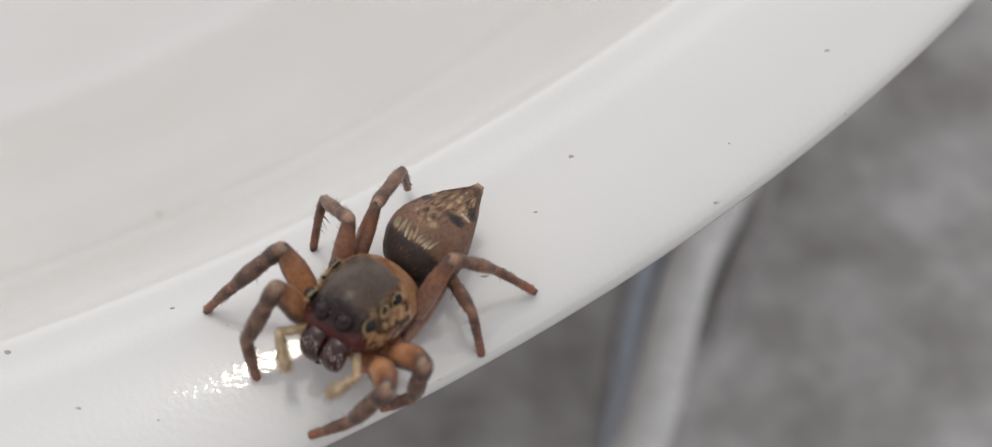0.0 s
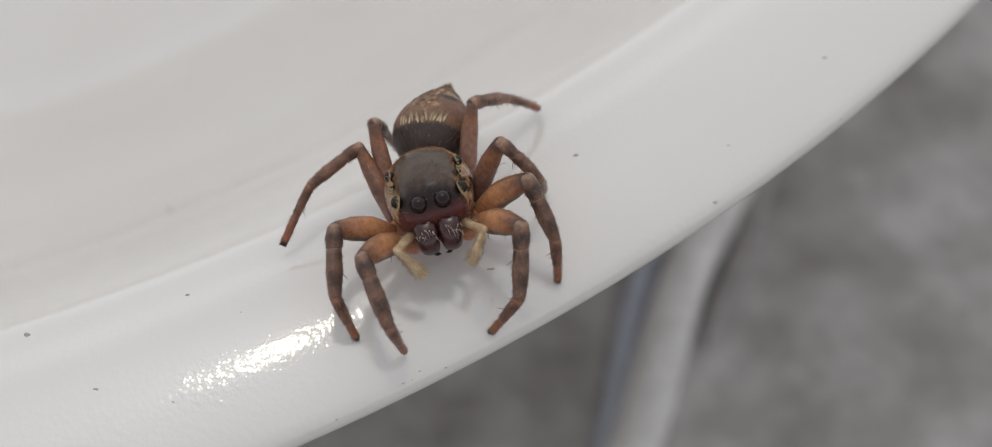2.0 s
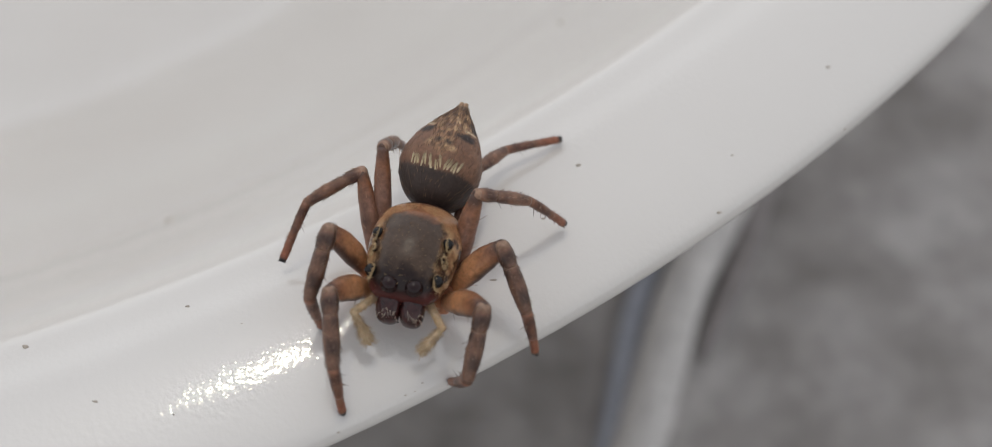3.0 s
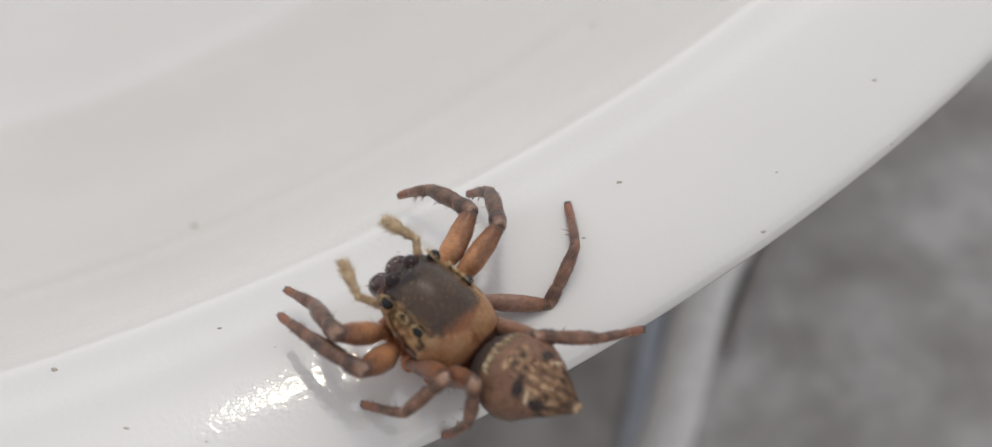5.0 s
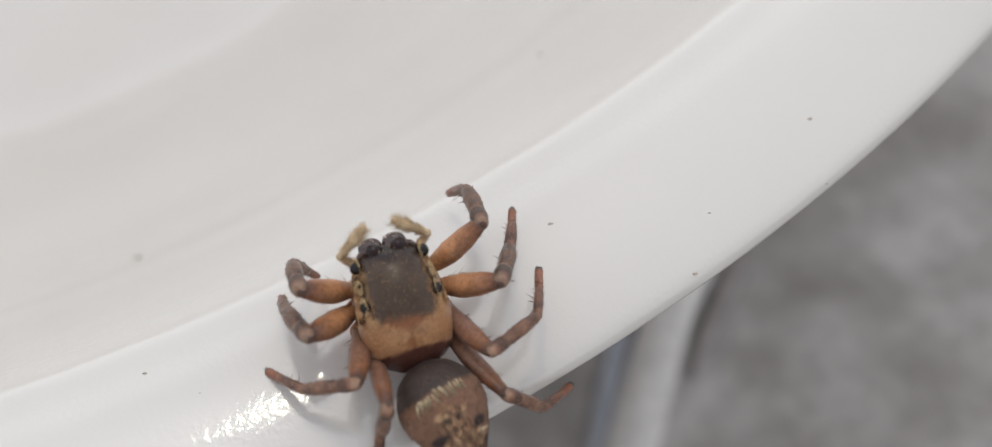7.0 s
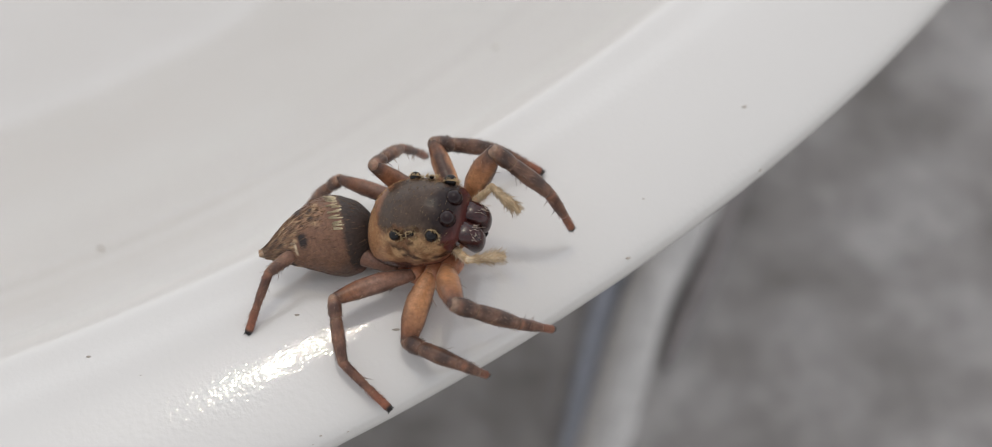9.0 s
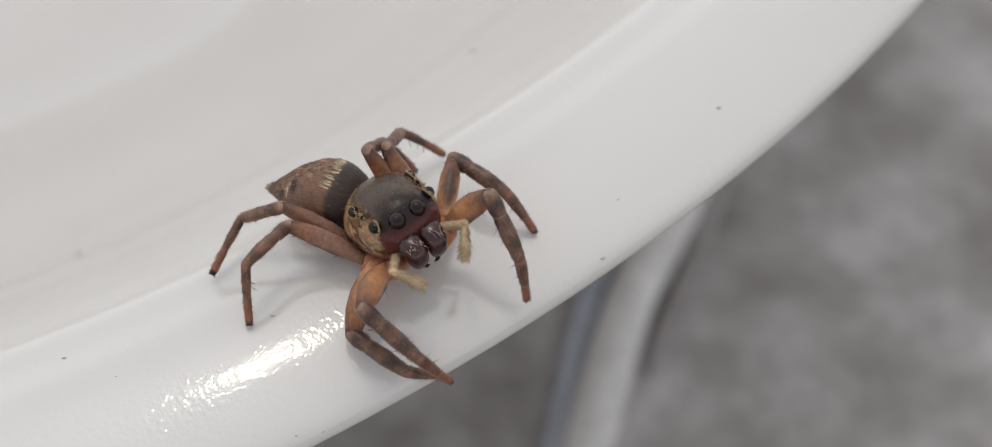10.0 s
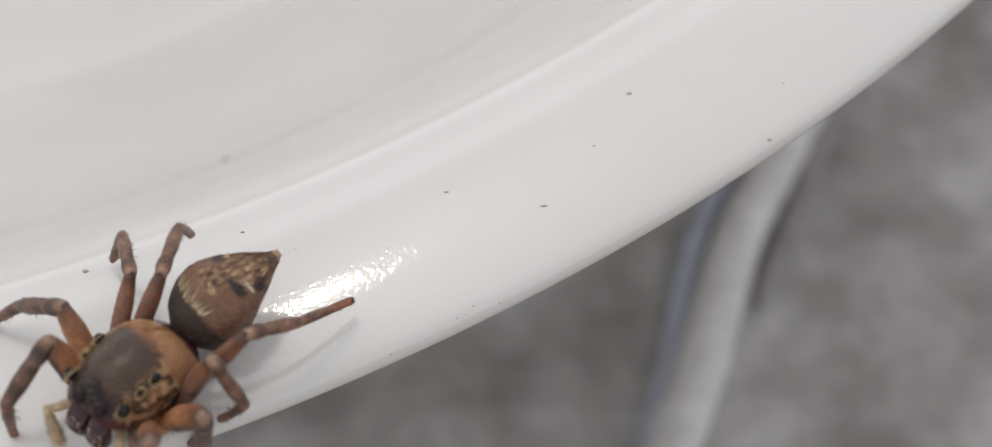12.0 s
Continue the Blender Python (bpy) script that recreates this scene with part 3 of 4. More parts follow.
def build_legs(spider):
    made = {}
    for seed, k in enumerate(HIPS):
        f, (a, b) = FEMUR[k[1]], LOWER[k[1]]
        front = k[1] in "12"
        hue = ORANGE if front else srgb(134, 99, 82)
        fat = 1.0 if front else 0.8

        def femur_tint(p, f=f, hue=hue):
            u = p.z / f + 0.12 * speckle(p, 2.5)
            c = blend(blend(hue, srgb(128, 84, 58), (u - 0.5) / 0.35), BROWN, (u - 0.86) / 0.12)
            # outline shading painted as brown edges, stronger on the underside
            x = p.x - 0.06 * math.sin(math.pi * max(0, min(1, u)))
            return blend(c, BROWN, (0.85 if x < 0 else 0.4) * (abs(x) / 0.26 - 0.72 + 0.2 * speckle(p, 3)) / 0.3)

        def tibia_tint(p, a=a, front=front):
            u = p.z / a
            n = 0.5 + 1.6 * speckle(p, 3.0)
            c = blend(srgb(70, 51, 43), srgb(112, 82, 66), n) if front else blend(srgb(86, 61, 51), srgb(130, 95, 76), n)
            c = blend(c, srgb(132, 100, 80), 0.5 - abs(u - 0.30) / 0.04)
            return blend(c, srgb(196, 168, 142), min(0.22, (0.08 * speckle(p, 5) - u) / 0.1))

        def foot_tint(p, b=b):
            u = p.z / b
            n = 0.5 + 1.4 * speckle(p, 3.0)
            c = blend(srgb(84, 57, 47), srgb(130, 90, 70), n)
            c = blend(c, srgb(136, 84, 62), (u - 0.5) / 0.3)
            return blend(c, BLACK, (u - 0.93) / 0.04)

        made[k, 0] = segment("femur", spider, f, [(0, 0.17 * fat), (0.12, 0.23 * fat), (0.4, 0.315 * fat), (0.7, 0.3 * fat), (0.9, 0.23 * fat), (1, 0.19 * fat)], femur_tint, 90, seed, 0.84, bow=0.06, spines=3)
        shin = [(0, 0.19 * fat), (0.1, 0.215 * fat), (0.22, 0.205 * fat), (0.3, 0.175 * fat), (0.38, 0.19 * fat), (0.65, 0.205 * fat), (0.9, 0.165 * fat), (1, 0.145 * fat)]
        made[k, 1] = segment("tibia", spider, a, shin, tibia_tint, 150, 20 + seed, 1.0, (0.3, 1.0), 0.05, 7)
        segment("patella", made[k, 1], a, shin, tibia_tint, 60, 60 + seed, 1.0, (0.0, 0.3), 0.05)
        sole = [(0, 0.145 * fat), (0.3, 0.14 * fat), (0.55, 0.115 * fat), (0.62, 0.1), (0.85, 0.098), (0.95, 0.1), (1, 0.075)]
        made[k, 2] = segment("metatarsus", spider, b, sole, foot_tint, 100, 40 + seed, 1.0, (0.0, 0.62), 0.03, 6)
        segment("tarsus", made[k, 2], b, sole, foot_tint, 60, 80 + seed, 1.0, (0.62, 0.97), 0.03)
        bm = bmesh.new()
        rnd = random.Random(100 + seed)
        ball(bm, (0, 0, 0.985 * b), (0.075, 0.075, 0.065), 10, 8)
        bare = len(bm.verts)
        for _ in range(60):
            c, d = rnd.uniform(0, 2 * math.pi), rnd.uniform(0.02, 0.07)
            root = Vector((d * math.cos(c), d * math.sin(c), b))
            hair(bm, root, root + Vector((0.7 * math.cos(c), 0.7 * math.sin(c), rnd.uniform(0.2, 1.0))) * rnd.uniform(0.04, 0.08), 0.009)
        part("claw_tuft", bm, (M_LEG, M_HAIR), made[k, 2], "dark claw tuft", lambda p: BLACK, fur=(bare, BLACK, srgb(60, 48, 42)))
    return made


spider = tagged(new("spider"), "brown hairy jumping spider with orange thighs on the bowl rim", "spider")
build_carapace(spider)
build_mouth(spider)
abdomen = build_abdomen(spider)
legs = build_legs(spider)

# ---------------------------------------------------------------- movement
POSTURES = []


def posture(t, place, turn, tail, **leg):
    """At t: the body's place (mm) and its yaw, pitch and roll, the abdomen's swing and lift, and each leg's knee, ankle and foot in body space (mm)."""
    POSTURES.append((t, place, turn, tail, leg))


posture(0.0, (24.29, -45.53, 37.32), (-213.2, 21.9, 0.4), (13.4, 32.4),
        L1=(-1.96, 2.05, 0.12, -1.22, 1.95, -1.34, -0.34, 1.98, -2.40), L2=(-2.31, 1.16, 0.44, -1.96, 0.72, -0.97, -1.27, 0.59, -1.99),
        L3=(-0.94, -1.85, 0.08, -2.24, -0.96, 0.36, -2.38, -1.50, -1.05), L4=(-1.37, -1.02, 1.48, -1.94, -2.16, 0.80, -2.68, -3.16, -0.10),
        R1=(1.36, 1.75, 0.87, 1.69, 1.96, -0.65, 1.50, 1.76, -1.94), R2=(2.06, 0.58, 0.84, 2.82, 0.98, -0.47, 3.48, 1.04, -1.60),
        R3=(1.25, -0.90, 1.46, 2.33, -1.55, 0.76, 2.50, -1.62, -0.72), R4=(1.10, -1.86, 1.62, 1.32, -3.18, 1.36, 1.54, -4.03, 0.17))
posture(0.5, (24.60, -45.14, 37.36), (-199.9, 14.1, -6.2), (4.3, 27.4),
        L1=(-1.80, 2.25, -0.11, -1.04, 2.25, -1.57, 0.14, 2.61, -2.20), L2=(-2.24, 0.36, 0.74, -2.46, 0.27, -0.71, -2.29, 0.27, -1.94),
        L3=(-1.53, -0.29, 1.44, -2.47, -0.41, 0.42, -2.40, -0.65, -1.06), L4=(-0.71, -2.79, -0.20, -1.61, -3.77, 0.57, -2.17, -5.20, 0.49),
        R1=(1.48, 2.08, 0.58, 1.26, 2.41, -0.89, 0.83, 2.41, -2.10), R2=(2.07, 0.73, 0.70, 2.78, 0.30, -0.69, 3.69, 0.60, -1.66),
        R3=(1.76, -1.86, 0.06, 2.84, -0.77, 0.10, 2.94, -1.22, -1.42), R4=(1.42, -2.19, 1.01, 1.17, -3.50, 0.47, 1.36, -4.65, -0.54))
posture(1.0, (25.38, -43.33, 37.43), (-173.7, 25.6, 6.7), (16.9, 9.9),
        L1=(-1.85, 2.13, -0.01, -1.52, 2.44, -1.65, -0.74, 1.84, -2.70), L2=(-2.23, 1.06, 0.48, -2.74, 1.08, -1.01, -2.79, 0.69, -2.27),
        L3=(-1.83, 0.23, 1.22, -2.67, 0.03, -0.04, -2.95, -1.08, -1.13), L4=(-1.71, -2.05, 0.80, -2.67, -3.07, 0.57, -3.41, -4.28, 0.02),
        R1=(1.86, 2.13, -0.05, 1.55, 3.09, -1.34, 1.18, 2.26, -2.47), R2=(2.33, 1.10, 0.30, 2.84, 2.26, -0.75, 3.08, 2.10, -2.06),
        R3=(1.35, -1.34, 0.97, 2.84, -1.04, 0.54, 3.70, -0.64, -0.74), R4=(0.94, -1.75, 1.54, 0.79, -2.85, 0.62, 0.60, -4.05, -0.33))
posture(1.5, (25.49, -42.83, 37.42), (-171.9, 24.9, 8.2), (24.4, 11.4),
        L1=(-1.90, 2.18, -0.20, -1.49, 2.68, -1.75, -0.66, 2.20, -2.82), L2=(-2.30, 1.11, 0.31, -2.57, 1.64, -1.21, -2.50, 1.27, -2.51),
        L3=(-1.88, 0.52, 1.12, -2.66, 0.32, -0.18, -2.74, -0.81, -1.29), L4=(-1.47, -1.78, 0.96, -2.38, -2.77, 0.55, -3.18, -3.61, -0.40),
        R1=(1.81, 2.16, -0.02, 1.67, 3.30, -1.23, 1.46, 2.63, -2.50), R2=(2.35, 1.07, 0.26, 2.66, 2.30, -0.72, 2.47, 2.29, -2.07),
        R3=(1.45, -1.38, 0.90, 2.93, -0.99, 0.42, 3.89, -0.28, -0.74), R4=(0.96, -1.79, 1.39, 0.78, -2.80, 0.38, 0.61, -3.90, -0.69))
posture(2.0, (25.48, -42.78, 37.43), (-171.4, 25.8, 7.9), (22.9, 13.3),
        L1=(-1.89, 2.17, -0.22, -1.46, 2.70, -1.78, -0.63, 2.22, -2.87), L2=(-2.32, 1.07, 0.31, -2.63, 1.40, -1.23, -2.51, 1.23, -2.56),
        L3=(-1.91, 0.46, 1.12, -2.65, 0.32, -0.21, -2.74, -0.87, -1.25), L4=(-1.49, -1.68, 1.04, -2.42, -2.67, 0.59, -3.20, -3.57, -0.35),
        R1=(1.82, 2.14, -0.04, 1.60, 3.29, -1.17, 1.46, 2.66, -2.48), R2=(2.36, 1.09, 0.25, 2.67, 2.29, -0.80, 2.49, 2.17, -2.13),
        R3=(1.43, -1.35, 0.93, 2.93, -0.92, 0.39, 3.92, -0.23, -0.75), R4=(0.97, -1.79, 1.42, 0.80, -2.79, 0.40, 0.64, -3.88, -0.68))
posture(2.5, (25.44, -43.30, 37.43), (-169.9, 17.8, 7.2), (22.7, 13.1),
        L1=(-1.93, 2.10, -0.07, -1.46, 2.61, -1.62, -0.80, 2.24, -2.85), L2=(-2.23, 0.73, 0.57, -2.70, 1.28, -0.87, -2.65, 1.12, -2.21),
        L3=(-1.66, -1.85, 0.11, -2.78, -1.89, -0.85, -3.22, -0.51, -1.53), L4=(-1.65, -2.08, 0.73, -2.54, -3.07, 0.25, -3.33, -3.95, -0.70),
        R1=(1.79, 1.92, 0.36, 1.55, 2.87, -0.76, 1.26, 2.28, -2.04), R2=(2.28, 0.99, 0.39, 2.49, 2.39, -0.32, 2.42, 2.27, -1.68),
        R3=(1.19, -1.61, 0.75, 2.72, -1.31, 0.42, 3.74, -0.66, -0.65), R4=(0.89, -2.09, 1.34, 0.79, -2.99, 0.22, 0.61, -3.99, -0.94))
posture(3.0, (25.11, -44.17, 37.43), (-191.2, 3.1, -1.2), (7.1, 13.8),
        L1=(-1.94, 1.59, 0.53, -1.83, 2.72, -0.69, -1.35, 2.16, -1.91), L2=(-2.03, -0.06, 0.68, -2.86, 0.90, -0.42, -3.19, 1.14, -1.72),
        L3=(-1.24, -1.09, 1.10, -2.41, -1.76, 0.37, -3.27, -2.21, -0.90), L4=(-0.69, -2.82, -0.47, -1.45, -4.02, -0.67, -2.71, -4.87, -0.90),
        R1=(1.55, 1.90, 0.55, 1.15, 3.27, -0.30, 0.91, 3.60, -1.68), R2=(1.92, 0.43, 0.85, 2.06, 1.81, 0.04, 1.87, 1.70, -1.29),
        R3=(1.68, -1.73, 0.46, 2.89, -0.88, -0.09, 3.28, 0.14, -1.27), R4=(1.35, -2.50, 0.95, 1.23, -3.32, -0.22, 0.98, -4.05, -1.55))
posture(5.0, (24.89, -45.41, 37.45), (-309.4, 18.8, -1.7), (0.6, 39.4),
        L1=(-2.03, 1.44, 0.49, -1.52, 2.39, -0.84, -1.37, 3.21, -2.03), L2=(-2.25, 0.51, 0.56, -2.30, 1.93, -0.29, -2.12, 2.84, -1.31),
        L3=(-1.32, -0.92, 1.23, -2.12, -0.78, -0.02, -2.26, 0.02, -1.35), L4=(-1.00, -1.44, 1.42, -1.35, -1.95, 0.13, -1.48, -1.80, -1.39),
        R1=(2.47, 1.30, -0.11, 2.68, 2.43, -1.36, 2.56, 3.01, -2.69), R2=(2.84, 0.63, 0.23, 3.56, 1.37, -1.01, 3.67, 1.79, -2.28),
        R3=(2.22, -1.26, -0.96, 3.67, -1.08, -0.61, 4.81, -0.23, -1.30), R4=(0.80, -1.74, 1.22, 1.87, -2.88, 1.22, 3.08, -3.48, 0.40))
posture(5.5, (24.88, -45.42, 37.44), (-310.8, 19.5, -1.8), (-2.9, 40.6),
        L1=(-1.98, 1.41, 0.55, -1.56, 2.34, -0.82, -1.46, 3.15, -2.03), L2=(-2.17, 0.49, 0.63, -2.32, 1.87, -0.26, -2.17, 2.78, -1.29),
        L3=(-1.26, -0.95, 1.25, -2.03, -0.82, -0.00, -2.24, -0.05, -1.32), L4=(-0.97, -1.42, 1.44, -1.17, -1.96, 0.15, -1.37, -1.81, -1.36),
        R1=(2.47, 1.35, -0.20, 2.62, 2.51, -1.43, 2.49, 3.03, -2.78), R2=(2.86, 0.72, 0.20, 3.60, 1.44, -1.04, 3.58, 1.86, -2.32),
        R3=(2.27, -1.23, -0.94, 3.71, -1.03, -0.62, 4.81, -0.14, -1.33), R4=(0.88, -1.80, 1.19, 2.00, -2.85, 1.14, 3.23, -3.35, 0.28))
posture(6.0, (25.12, -45.17, 37.44), (-328.8, 19.1, -0.3), (-6.9, 37.8),
        L1=(-1.98, 1.75, 0.32, -1.04, 2.61, -0.82, -0.23, 2.54, -2.03), L2=(-2.21, 0.24, 0.61, -2.66, 1.31, -0.53, -3.27, 2.03, -1.52),
        L3=(-1.13, -1.09, 1.25, -1.98, -1.13, 0.15, -2.55, -0.76, -1.16), L4=(-0.89, -1.43, 1.46, -1.04, -1.98, 0.18, -1.42, -2.19, -1.26),
        R1=(2.42, 1.64, -0.29, 2.50, 2.87, -1.47, 2.38, 3.81, -2.57), R2=(2.78, 0.77, 0.01, 3.37, 1.74, -1.15, 3.41, 2.54, -2.24),
        R3=(2.32, -1.11, -1.02, 3.73, -0.67, -0.71, 4.76, 0.32, -1.40), R4=(1.08, -1.81, 1.18, 2.39, -2.41, 0.80, 3.67, -2.35, -0.12))
posture(6.5, (25.43, -44.28, 37.46), (-340.3, 26.2, -0.5), (-9.3, 8.9),
        L1=(-2.06, 1.04, 0.61, -1.81, 1.84, -0.87, -1.42, 1.56, -2.23), L2=(-2.08, -0.11, 0.63, -2.34, 0.77, -0.70, -2.20, 1.41, -1.90),
        L3=(-1.24, -1.44, 0.86, -2.44, -1.90, 1.62, -2.98, -2.05, 0.12), L4=(-0.92, -1.84, 1.17, -1.48, -2.72, 2.09, -1.67, -3.22, 0.61),
        R1=(2.38, 1.30, -1.13, 2.47, 2.37, -2.39, 2.24, 3.15, -3.55), R2=(2.67, 0.15, -0.59, 3.35, 1.05, -1.73, 4.11, 1.98, -2.34),
        R3=(1.73, -1.39, 0.74, 3.12, -0.85, 0.28, 3.72, 0.25, -0.74), R4=(1.19, -2.04, 1.03, 2.29, -3.12, 1.07, 3.24, -3.04, -0.15))
posture(7.0, (25.65, -44.00, 37.56), (-341.8, 22.8, -1.2), (-13.6, -1.5),
        L1=(-2.10, 1.02, 0.58, -2.05, 1.84, -0.91, -1.56, 1.60, -2.26), L2=(-2.20, -0.03, 0.57, -2.48, 0.81, -0.79, -2.50, 1.30, -2.05),
        L3=(-1.51, -1.41, 0.96, -2.51, -1.11, -0.02, -3.20, -0.44, -1.18), L4=(-0.97, -2.03, 1.04, -1.24, -2.54, -0.30, -1.63, -3.71, -1.22),
        R1=(2.26, 1.42, 0.19, 2.39, 2.48, -1.14, 2.14, 2.77, -2.55), R2=(2.26, -0.00, 0.47, 2.92, 0.83, -0.76, 3.38, 1.82, -1.60),
        R3=(1.59, -1.48, 0.72, 2.94, -0.97, 0.16, 3.45, 0.19, -0.85), R4=(1.70, -2.51, 0.30, 2.61, -3.01, -0.76, 3.55, -2.64, -1.90))
posture(7.5, (27.31, -43.47, 37.50), (-412.0, 27.0, 1.3), (-0.6, 15.3),
        L1=(-2.53, 1.39, -0.35, -2.54, 2.48, -1.68, -2.19, 3.42, -2.74), L2=(-2.37, -0.02, 0.71, -3.14, 0.32, -0.60, -2.95, 0.03, -1.83),
        L3=(-1.84, -1.14, 1.00, -2.94, -0.95, 0.02, -3.19, -0.63, -1.48), L4=(-0.79, -1.51, 1.41, -1.15, -2.81, 1.58, -1.37, -3.96, 0.61),
        R1=(0.93, 1.70, -2.07, 0.16, 3.17, -2.46, -0.92, 3.91, -3.08), R2=(2.29, 0.08, 0.47, 2.42, 0.83, -0.98, 2.54, 1.57, -2.14),
        R3=(2.38, -1.10, 0.50, 2.93, -0.35, -0.74, 2.59, 0.62, -1.96), R4=(1.30, -1.47, 1.30, 1.90, -2.40, 2.07, 1.56, -3.35, 0.84))
posture(9.5, (27.48, -41.75, 37.44), (-477.4, 30.9, 4.8), (-38.7, 23.3),
        L1=(-1.45, 2.00, 0.44, -1.24, 2.81, -1.19, -1.20, 2.44, -2.63), L2=(-2.45, -0.48, -0.22, -2.96, 0.60, -1.35, -2.98, 1.53, -2.43),
        L3=(-0.73, -0.66, 1.27, -1.94, -1.03, 0.40, -2.71, -1.55, -0.90), L4=(-1.19, -2.61, 0.31, -0.99, -3.88, -0.34, -0.72, -5.15, -1.17),
        R1=(2.17, 1.69, 0.08, 2.11, 2.47, -1.55, 1.62, 2.38, -2.95), R2=(2.62, 0.10, -1.22, 3.20, 1.58, -1.28, 2.78, 1.40, -2.57),
        R3=(2.33, -1.44, 0.41, 3.69, -1.17, -0.23, 4.54, -0.21, -1.17), R4=(0.75, -2.48, 0.59, 2.02, -2.83, 1.16, 3.48, -3.23, 0.81))
posture(10.0, (27.45, -41.80, 37.45), (-505.2, 34.3, 3.5), (-36.1, 16.7),
        L1=(-1.79, 2.07, 0.11, -1.68, 2.46, -1.63, -1.59, 1.90, -3.00), L2=(-2.22, -0.50, 0.16, -2.74, 0.70, -0.89, -2.98, 0.67, -2.19),
        L3=(-0.89, -0.83, 1.31, -1.77, -2.00, 0.90, -2.63, -2.28, -0.39), L4=(-0.41, -0.76, 1.54, -1.20, -1.80, 0.98, -1.74, -2.30, -0.34),
        R1=(2.12, 2.02, -0.53, 1.63, 2.68, -2.14, 1.09, 2.26, -3.44), R2=(2.46, 0.95, -1.61, 1.94, 2.22, -2.49, 1.14, 1.69, -3.43),
        R3=(2.16, -1.07, 0.90, 3.57, -0.52, 0.81, 4.14, -0.71, -0.66), R4=(2.01, -1.65, 1.28, 2.79, -2.79, 0.91, 4.12, -2.46, 0.16))
posture(10.5, (26.63, -42.31, 37.45), (-521.3, 28.7, 0.1), (6.0, 13.7),
        L1=(-1.93, 1.91, 0.28, -2.29, 2.24, -1.31, -2.36, 1.34, -2.41), L2=(-2.48, -0.09, 0.23, -3.44, 0.46, -0.98, -4.09, 0.93, -2.09),
        L3=(-1.52, -1.48, 0.80, -2.99, -1.31, 0.43, -3.89, -0.90, -0.82), L4=(-1.07, -1.06, 1.56, -1.76, -2.22, 1.09, -2.13, -3.27, 0.05),
        R1=(2.05, 2.01, -0.23, 2.03, 2.28, -1.96, 2.16, 2.58, -3.43), R2=(2.45, 1.08, 0.10, 2.87, 2.03, -1.15, 2.75, 1.76, -2.47),
        R3=(1.57, -1.00, 1.19, 2.84, -0.60, 0.26, 2.95, 0.19, -1.27), R4=(1.44, -1.98, 1.32, 1.91, -0.69, 1.04, 2.01, -1.29, -0.41))
posture(11.0, (26.22, -43.82, 37.44), (-534.6, 9.1, -4.6), (5.3, 20.5),
        L1=(-1.80, 2.29, -0.04, -1.52, 2.55, -1.49, -0.69, 2.07, -2.39), L2=(-1.92, 0.19, 0.86, -2.99, 0.33, -0.31, -3.82, 0.23, -1.35),
        L3=(-1.45, -1.96, 0.07, -2.92, -2.36, 0.26, -4.28, -2.88, -0.36), L4=(-0.91, -2.76, -0.43, -1.64, -3.90, -0.26, -2.86, -4.66, -0.50),
        R1=(1.79, 2.17, 0.59, 1.69, 1.78, -0.77, 1.27, 1.44, -1.79), R2=(2.28, 0.68, 0.53, 2.02, 1.56, -0.82, 1.73, 2.87, -1.90),
        R3=(1.60, -1.41, 0.92, 2.83, -1.66, 0.08, 3.16, -1.62, -1.46), R4=(1.59, -2.37, 1.01, 1.44, -3.44, 0.06, 1.29, -4.02, -1.36))
posture(11.5, (25.62, -44.67, 37.38), (-558.6, 4.5, -3.9), (-2.4, 27.7),
        L1=(-2.00, 1.76, 0.32, -1.68, 2.34, -1.24, -0.92, 2.21, -2.47), L2=(-2.21, 0.11, 0.62, -2.46, 0.47, -0.91, -2.20, 0.47, -2.21),
        L3=(-1.46, -1.01, 1.10, -2.64, -1.64, 0.33, -3.59, -2.16, -0.85), L4=(-0.69, -2.85, -0.32, -0.99, -4.29, -0.19, -1.18, -5.85, -0.29),
        R1=(1.72, 1.93, 0.42, 1.60, 2.59, -1.11, 0.97, 3.56, -1.85), R2=(2.26, 0.88, 0.50, 2.64, 1.46, -0.93, 2.26, 2.59, -1.54),
        R3=(1.71, -1.39, 0.80, 3.02, -1.46, 0.02, 3.17, -1.09, -1.51), R4=(1.61, -2.29, 0.76, 2.10, -3.44, 0.06, 2.06, -3.93, -1.40))
posture(12.0, (17.98, -49.27, 37.29), (-575.0, 6.8, 0.2), (20.8, 21.1),
        L1=(-1.82, 1.39, 0.71, -0.76, 1.04, -0.57, -1.08, 1.36, -1.95), L2=(-2.24, 0.24, 0.60, -1.93, 0.14, -0.90, -1.26, -0.05, -1.82),
        L3=(-1.75, -0.71, 1.26, -2.29, -0.83, -0.06, -1.59, -0.77, -1.41), L4=(-1.78, -1.69, 1.02, -2.20, -2.99, 0.41, -2.53, -4.49, -0.09),
        R1=(1.54, 1.00, 1.00, 1.72, 2.21, -0.05, 1.88, 2.31, -1.45), R2=(2.18, 0.04, 0.70, 3.48, 0.24, -0.21, 4.29, 0.63, -1.19),
        R3=(1.59, -1.65, 0.93, 2.73, -2.38, 0.37, 3.31, -2.36, -1.06), R4=(0.69, -1.67, 1.24, 1.38, -2.98, 1.11, 1.82, -3.64, -0.24))


# stretches in which the spider waits, then moves at once; the last is a dash that gathers speed
PACE = {0.5: (0.7, 1.0, False), 3.0: (3.2, 4.8, False), 7.0: (7.15, 7.5, False), 7.5: (7.7, 9.3, False), 11.5: (11.6, 12.0, True)}


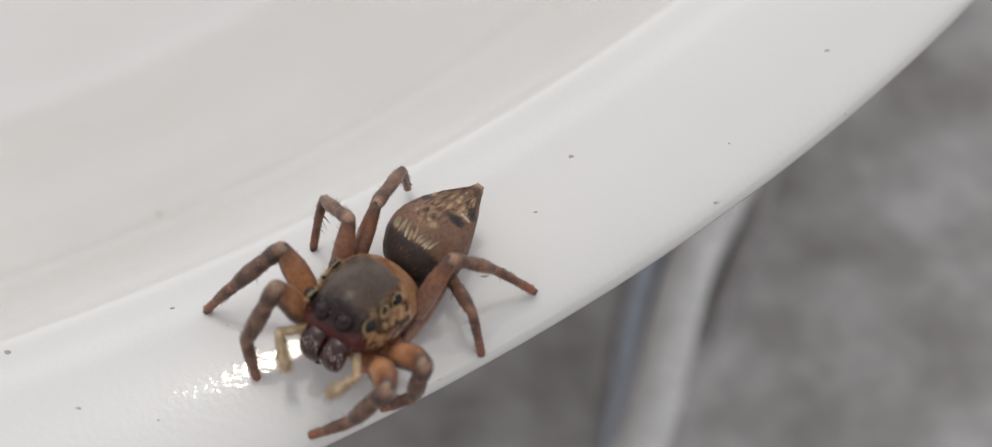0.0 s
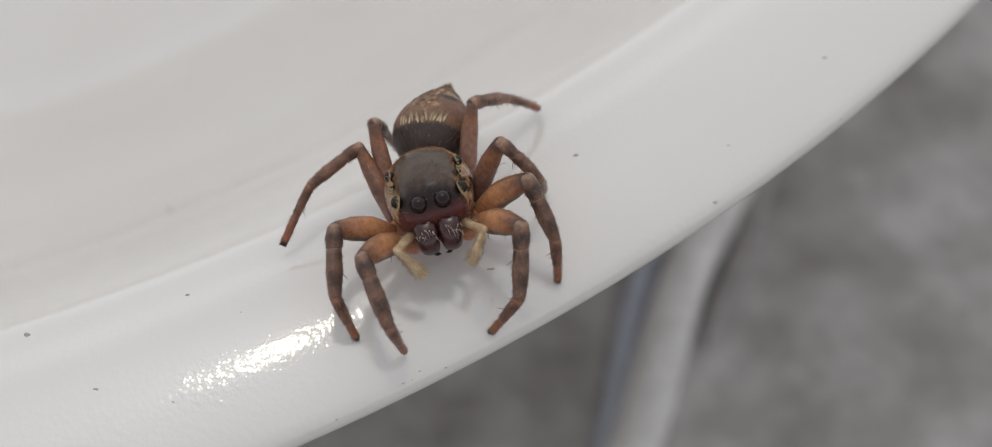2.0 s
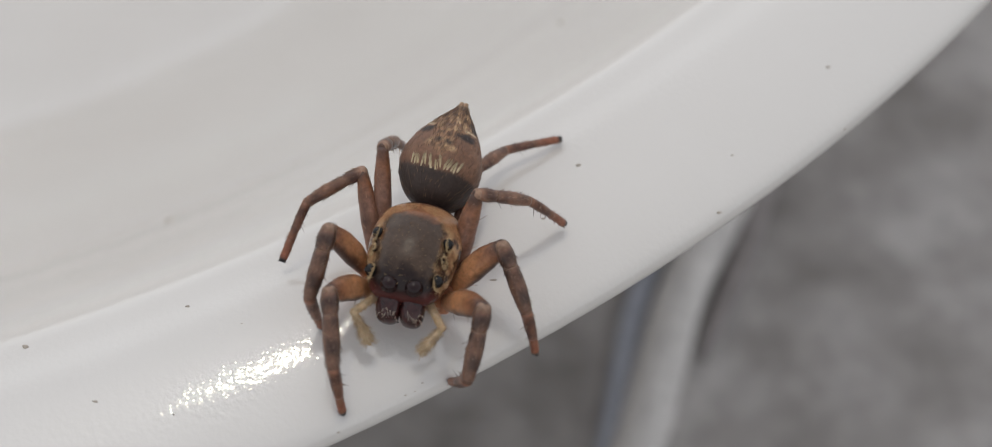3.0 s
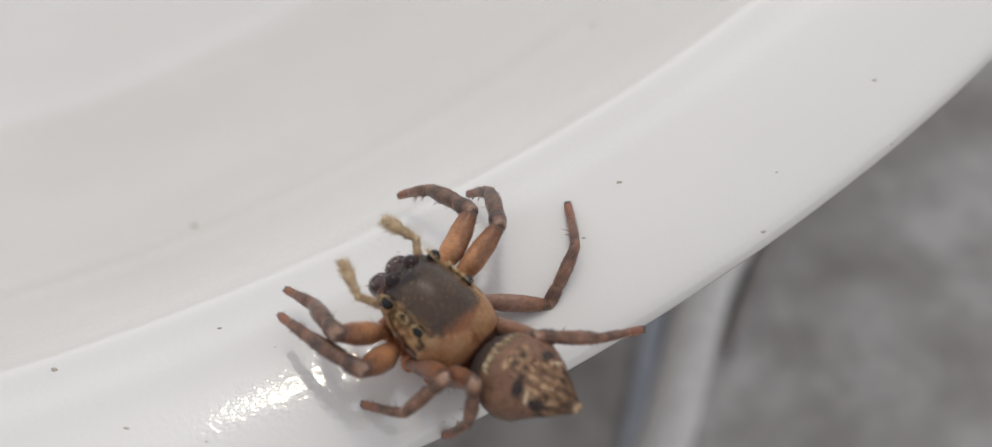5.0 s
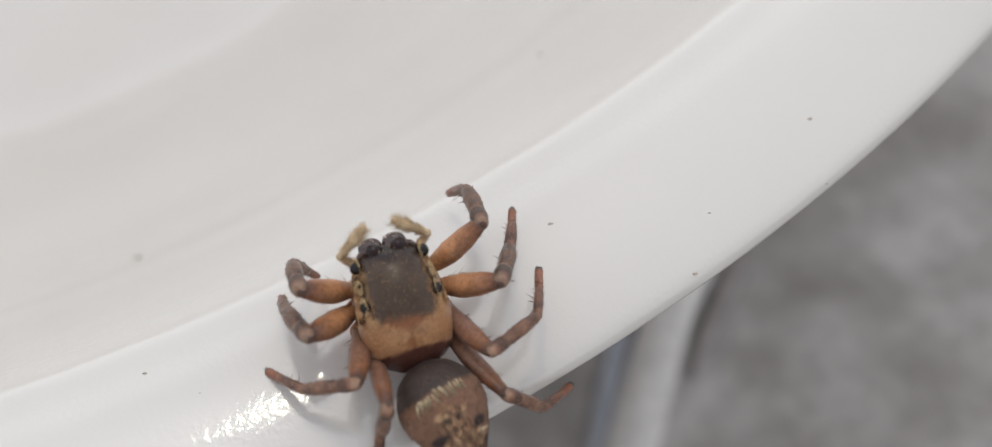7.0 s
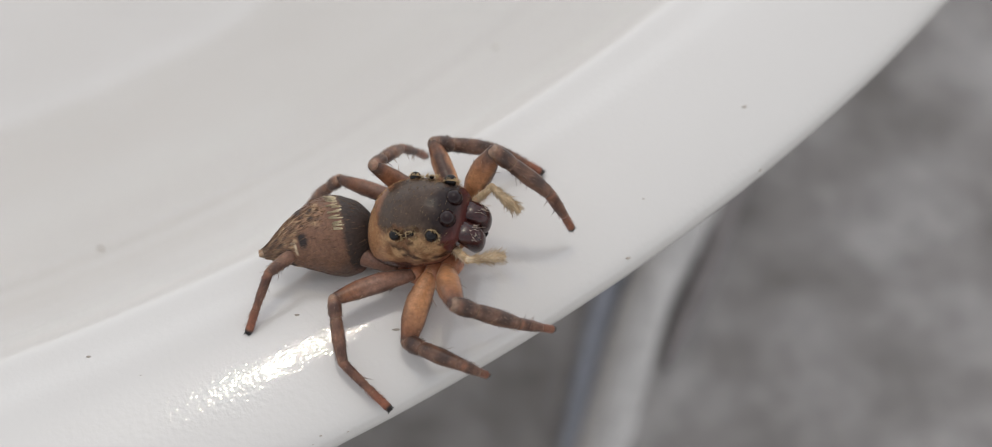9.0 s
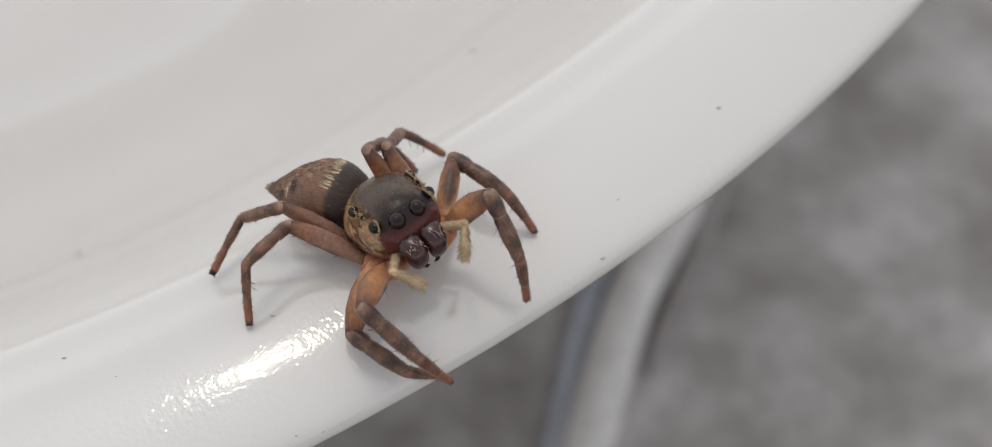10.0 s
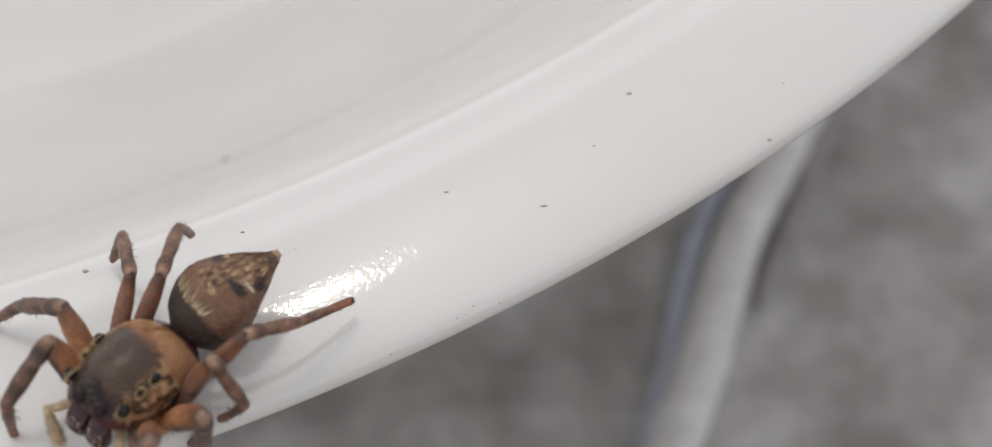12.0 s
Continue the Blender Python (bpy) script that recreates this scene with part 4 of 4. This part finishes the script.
def at_time(t):
    """The posture at t, eased from key to key."""
    for p, q in zip(POSTURES, POSTURES[1:]):
        if t <= q[0] + 1e-6:
            a, b, dash = PACE.get(p[0], (p[0], q[0], False))
            k = min(1.0, max(0.0, (t - a) / (b - a)))
            k = k * k if dash else 0.5 * k + 0.5 * k * k * (3 - 2 * k)
            return [blend(p[i], q[i], k) for i in (1, 2, 3)] + [{n: blend(p[4][n], q[4][n], k) for n in p[4]}]


def aim(origin, target, normal):
    """A pose (mm to metres) whose z runs from origin to target, with y along normal."""
    z = (target - origin).normalized()
    y = (normal - z * normal.dot(z)).normalized()
    x = y.cross(z)
    return Matrix.Translation(origin * MM) @ Matrix((x, y, z)).transposed().to_4x4()


def leg_poses(name, knee, ankle, foot, arch):
    """Poses of a leg's three segments, with their lengths kept; the leg's back faces arch."""
    hip, knee, ankle, foot = (Vector(v) for v in (HIPS[name], knee, ankle, foot))
    a, b = LOWER[name[1]]
    knee = hip + (knee - hip).normalized() * FEMUR[name[1]]
    ankle = knee + (ankle - knee).normalized() * a
    foot = ankle + (foot - ankle).normalized() * b
    line = (foot - knee).normalized()
    away = (knee - hip).normalized() * 0.38 + arch
    bend = away - line * away.dot(line)
    bend = bend.normalized() if bend.length > 0.05 else Vector((0, 0, 1))
    normal = line.cross(bend).normalized()
    return aim(hip, knee, normal), aim(knee, ankle, normal), aim(ankle, foot, normal)


def motions():
    rows = {"spider": [], "abdomen": []}
    for i in range(121):
        t = i / 10
        place, turn, tail, leg = at_time(t)
        spin = Euler([radians(turn[1]), 0, radians(turn[0])]).to_matrix() @ Euler([0, radians(turn[2]), 0]).to_matrix()
        rows["spider"].append((t, Matrix.Translation(Vector(place) * MM) @ spin.to_4x4()))
        rows["abdomen"].append((t, Matrix.Translation(PEDICEL * MM) @ Euler([radians(-tail[1]), 0, radians(-tail[0])]).to_matrix().to_4x4()))
        # the legs arch up and a little out over the rim's edge
        arch = spin.inverted() @ Vector((0.1, -0.5, 0.85))
        for n in HIPS:
            for k, m in enumerate(leg_poses(n, leg[n][:3], leg[n][3:6], leg[n][6:], arch)):
                rows.setdefault((n, k), []).append((t, m))
    # feelers: where the joint and the tip lie, seen from the root (to the right; mirrored for the left)
    hang = ((0.36, 0.52, 0.02), (-0.02, 0.95, -0.7))
    some = ((0.38, 0.56, 0.08), (0.05, 1.1, -0.55))
    reach = ((0.38, 0.58, 0.38), (0.1, 1.5, 0.6))
    curl = ((0.5, 0.45, 0.62), (-0.22, 0.85, 0.85))
    for s in (-1, 1):
        base, tip = [], []
        for t, (a, b) in ((0.0, hang), (1.0, hang), (2.0, hang), (3.2, some), (4.6, reach), (6.0, reach), (6.4, curl), (7.1, curl), (7.5, reach), (7.9, reach), (9.3, some), (10.0, hang), (11.0, some), (12.0, hang)):
            root = Vector((0.56 * s, 1.12, -0.3))
            a = Vector((a[0] * s, a[1], a[2])).normalized() * PALP[0]
            b = Vector((b[0] * s, b[1], b[2])) - a
            first = aim(root, root + a, Vector((s, 0.1, 0.2)))
            base.append((t, first))
            tip.append((t, first.inverted() @ aim(root + a, root + a + b, Vector((s, 0.1, 0.2)))))
        walk(palps[s, 0], base)
        walk(palps[s, 1], tip)
    walk(spider, rows["spider"])
    walk(abdomen, rows["abdomen"])
    for key, ob in legs.items():
        walk(ob, rows[key])


motions()
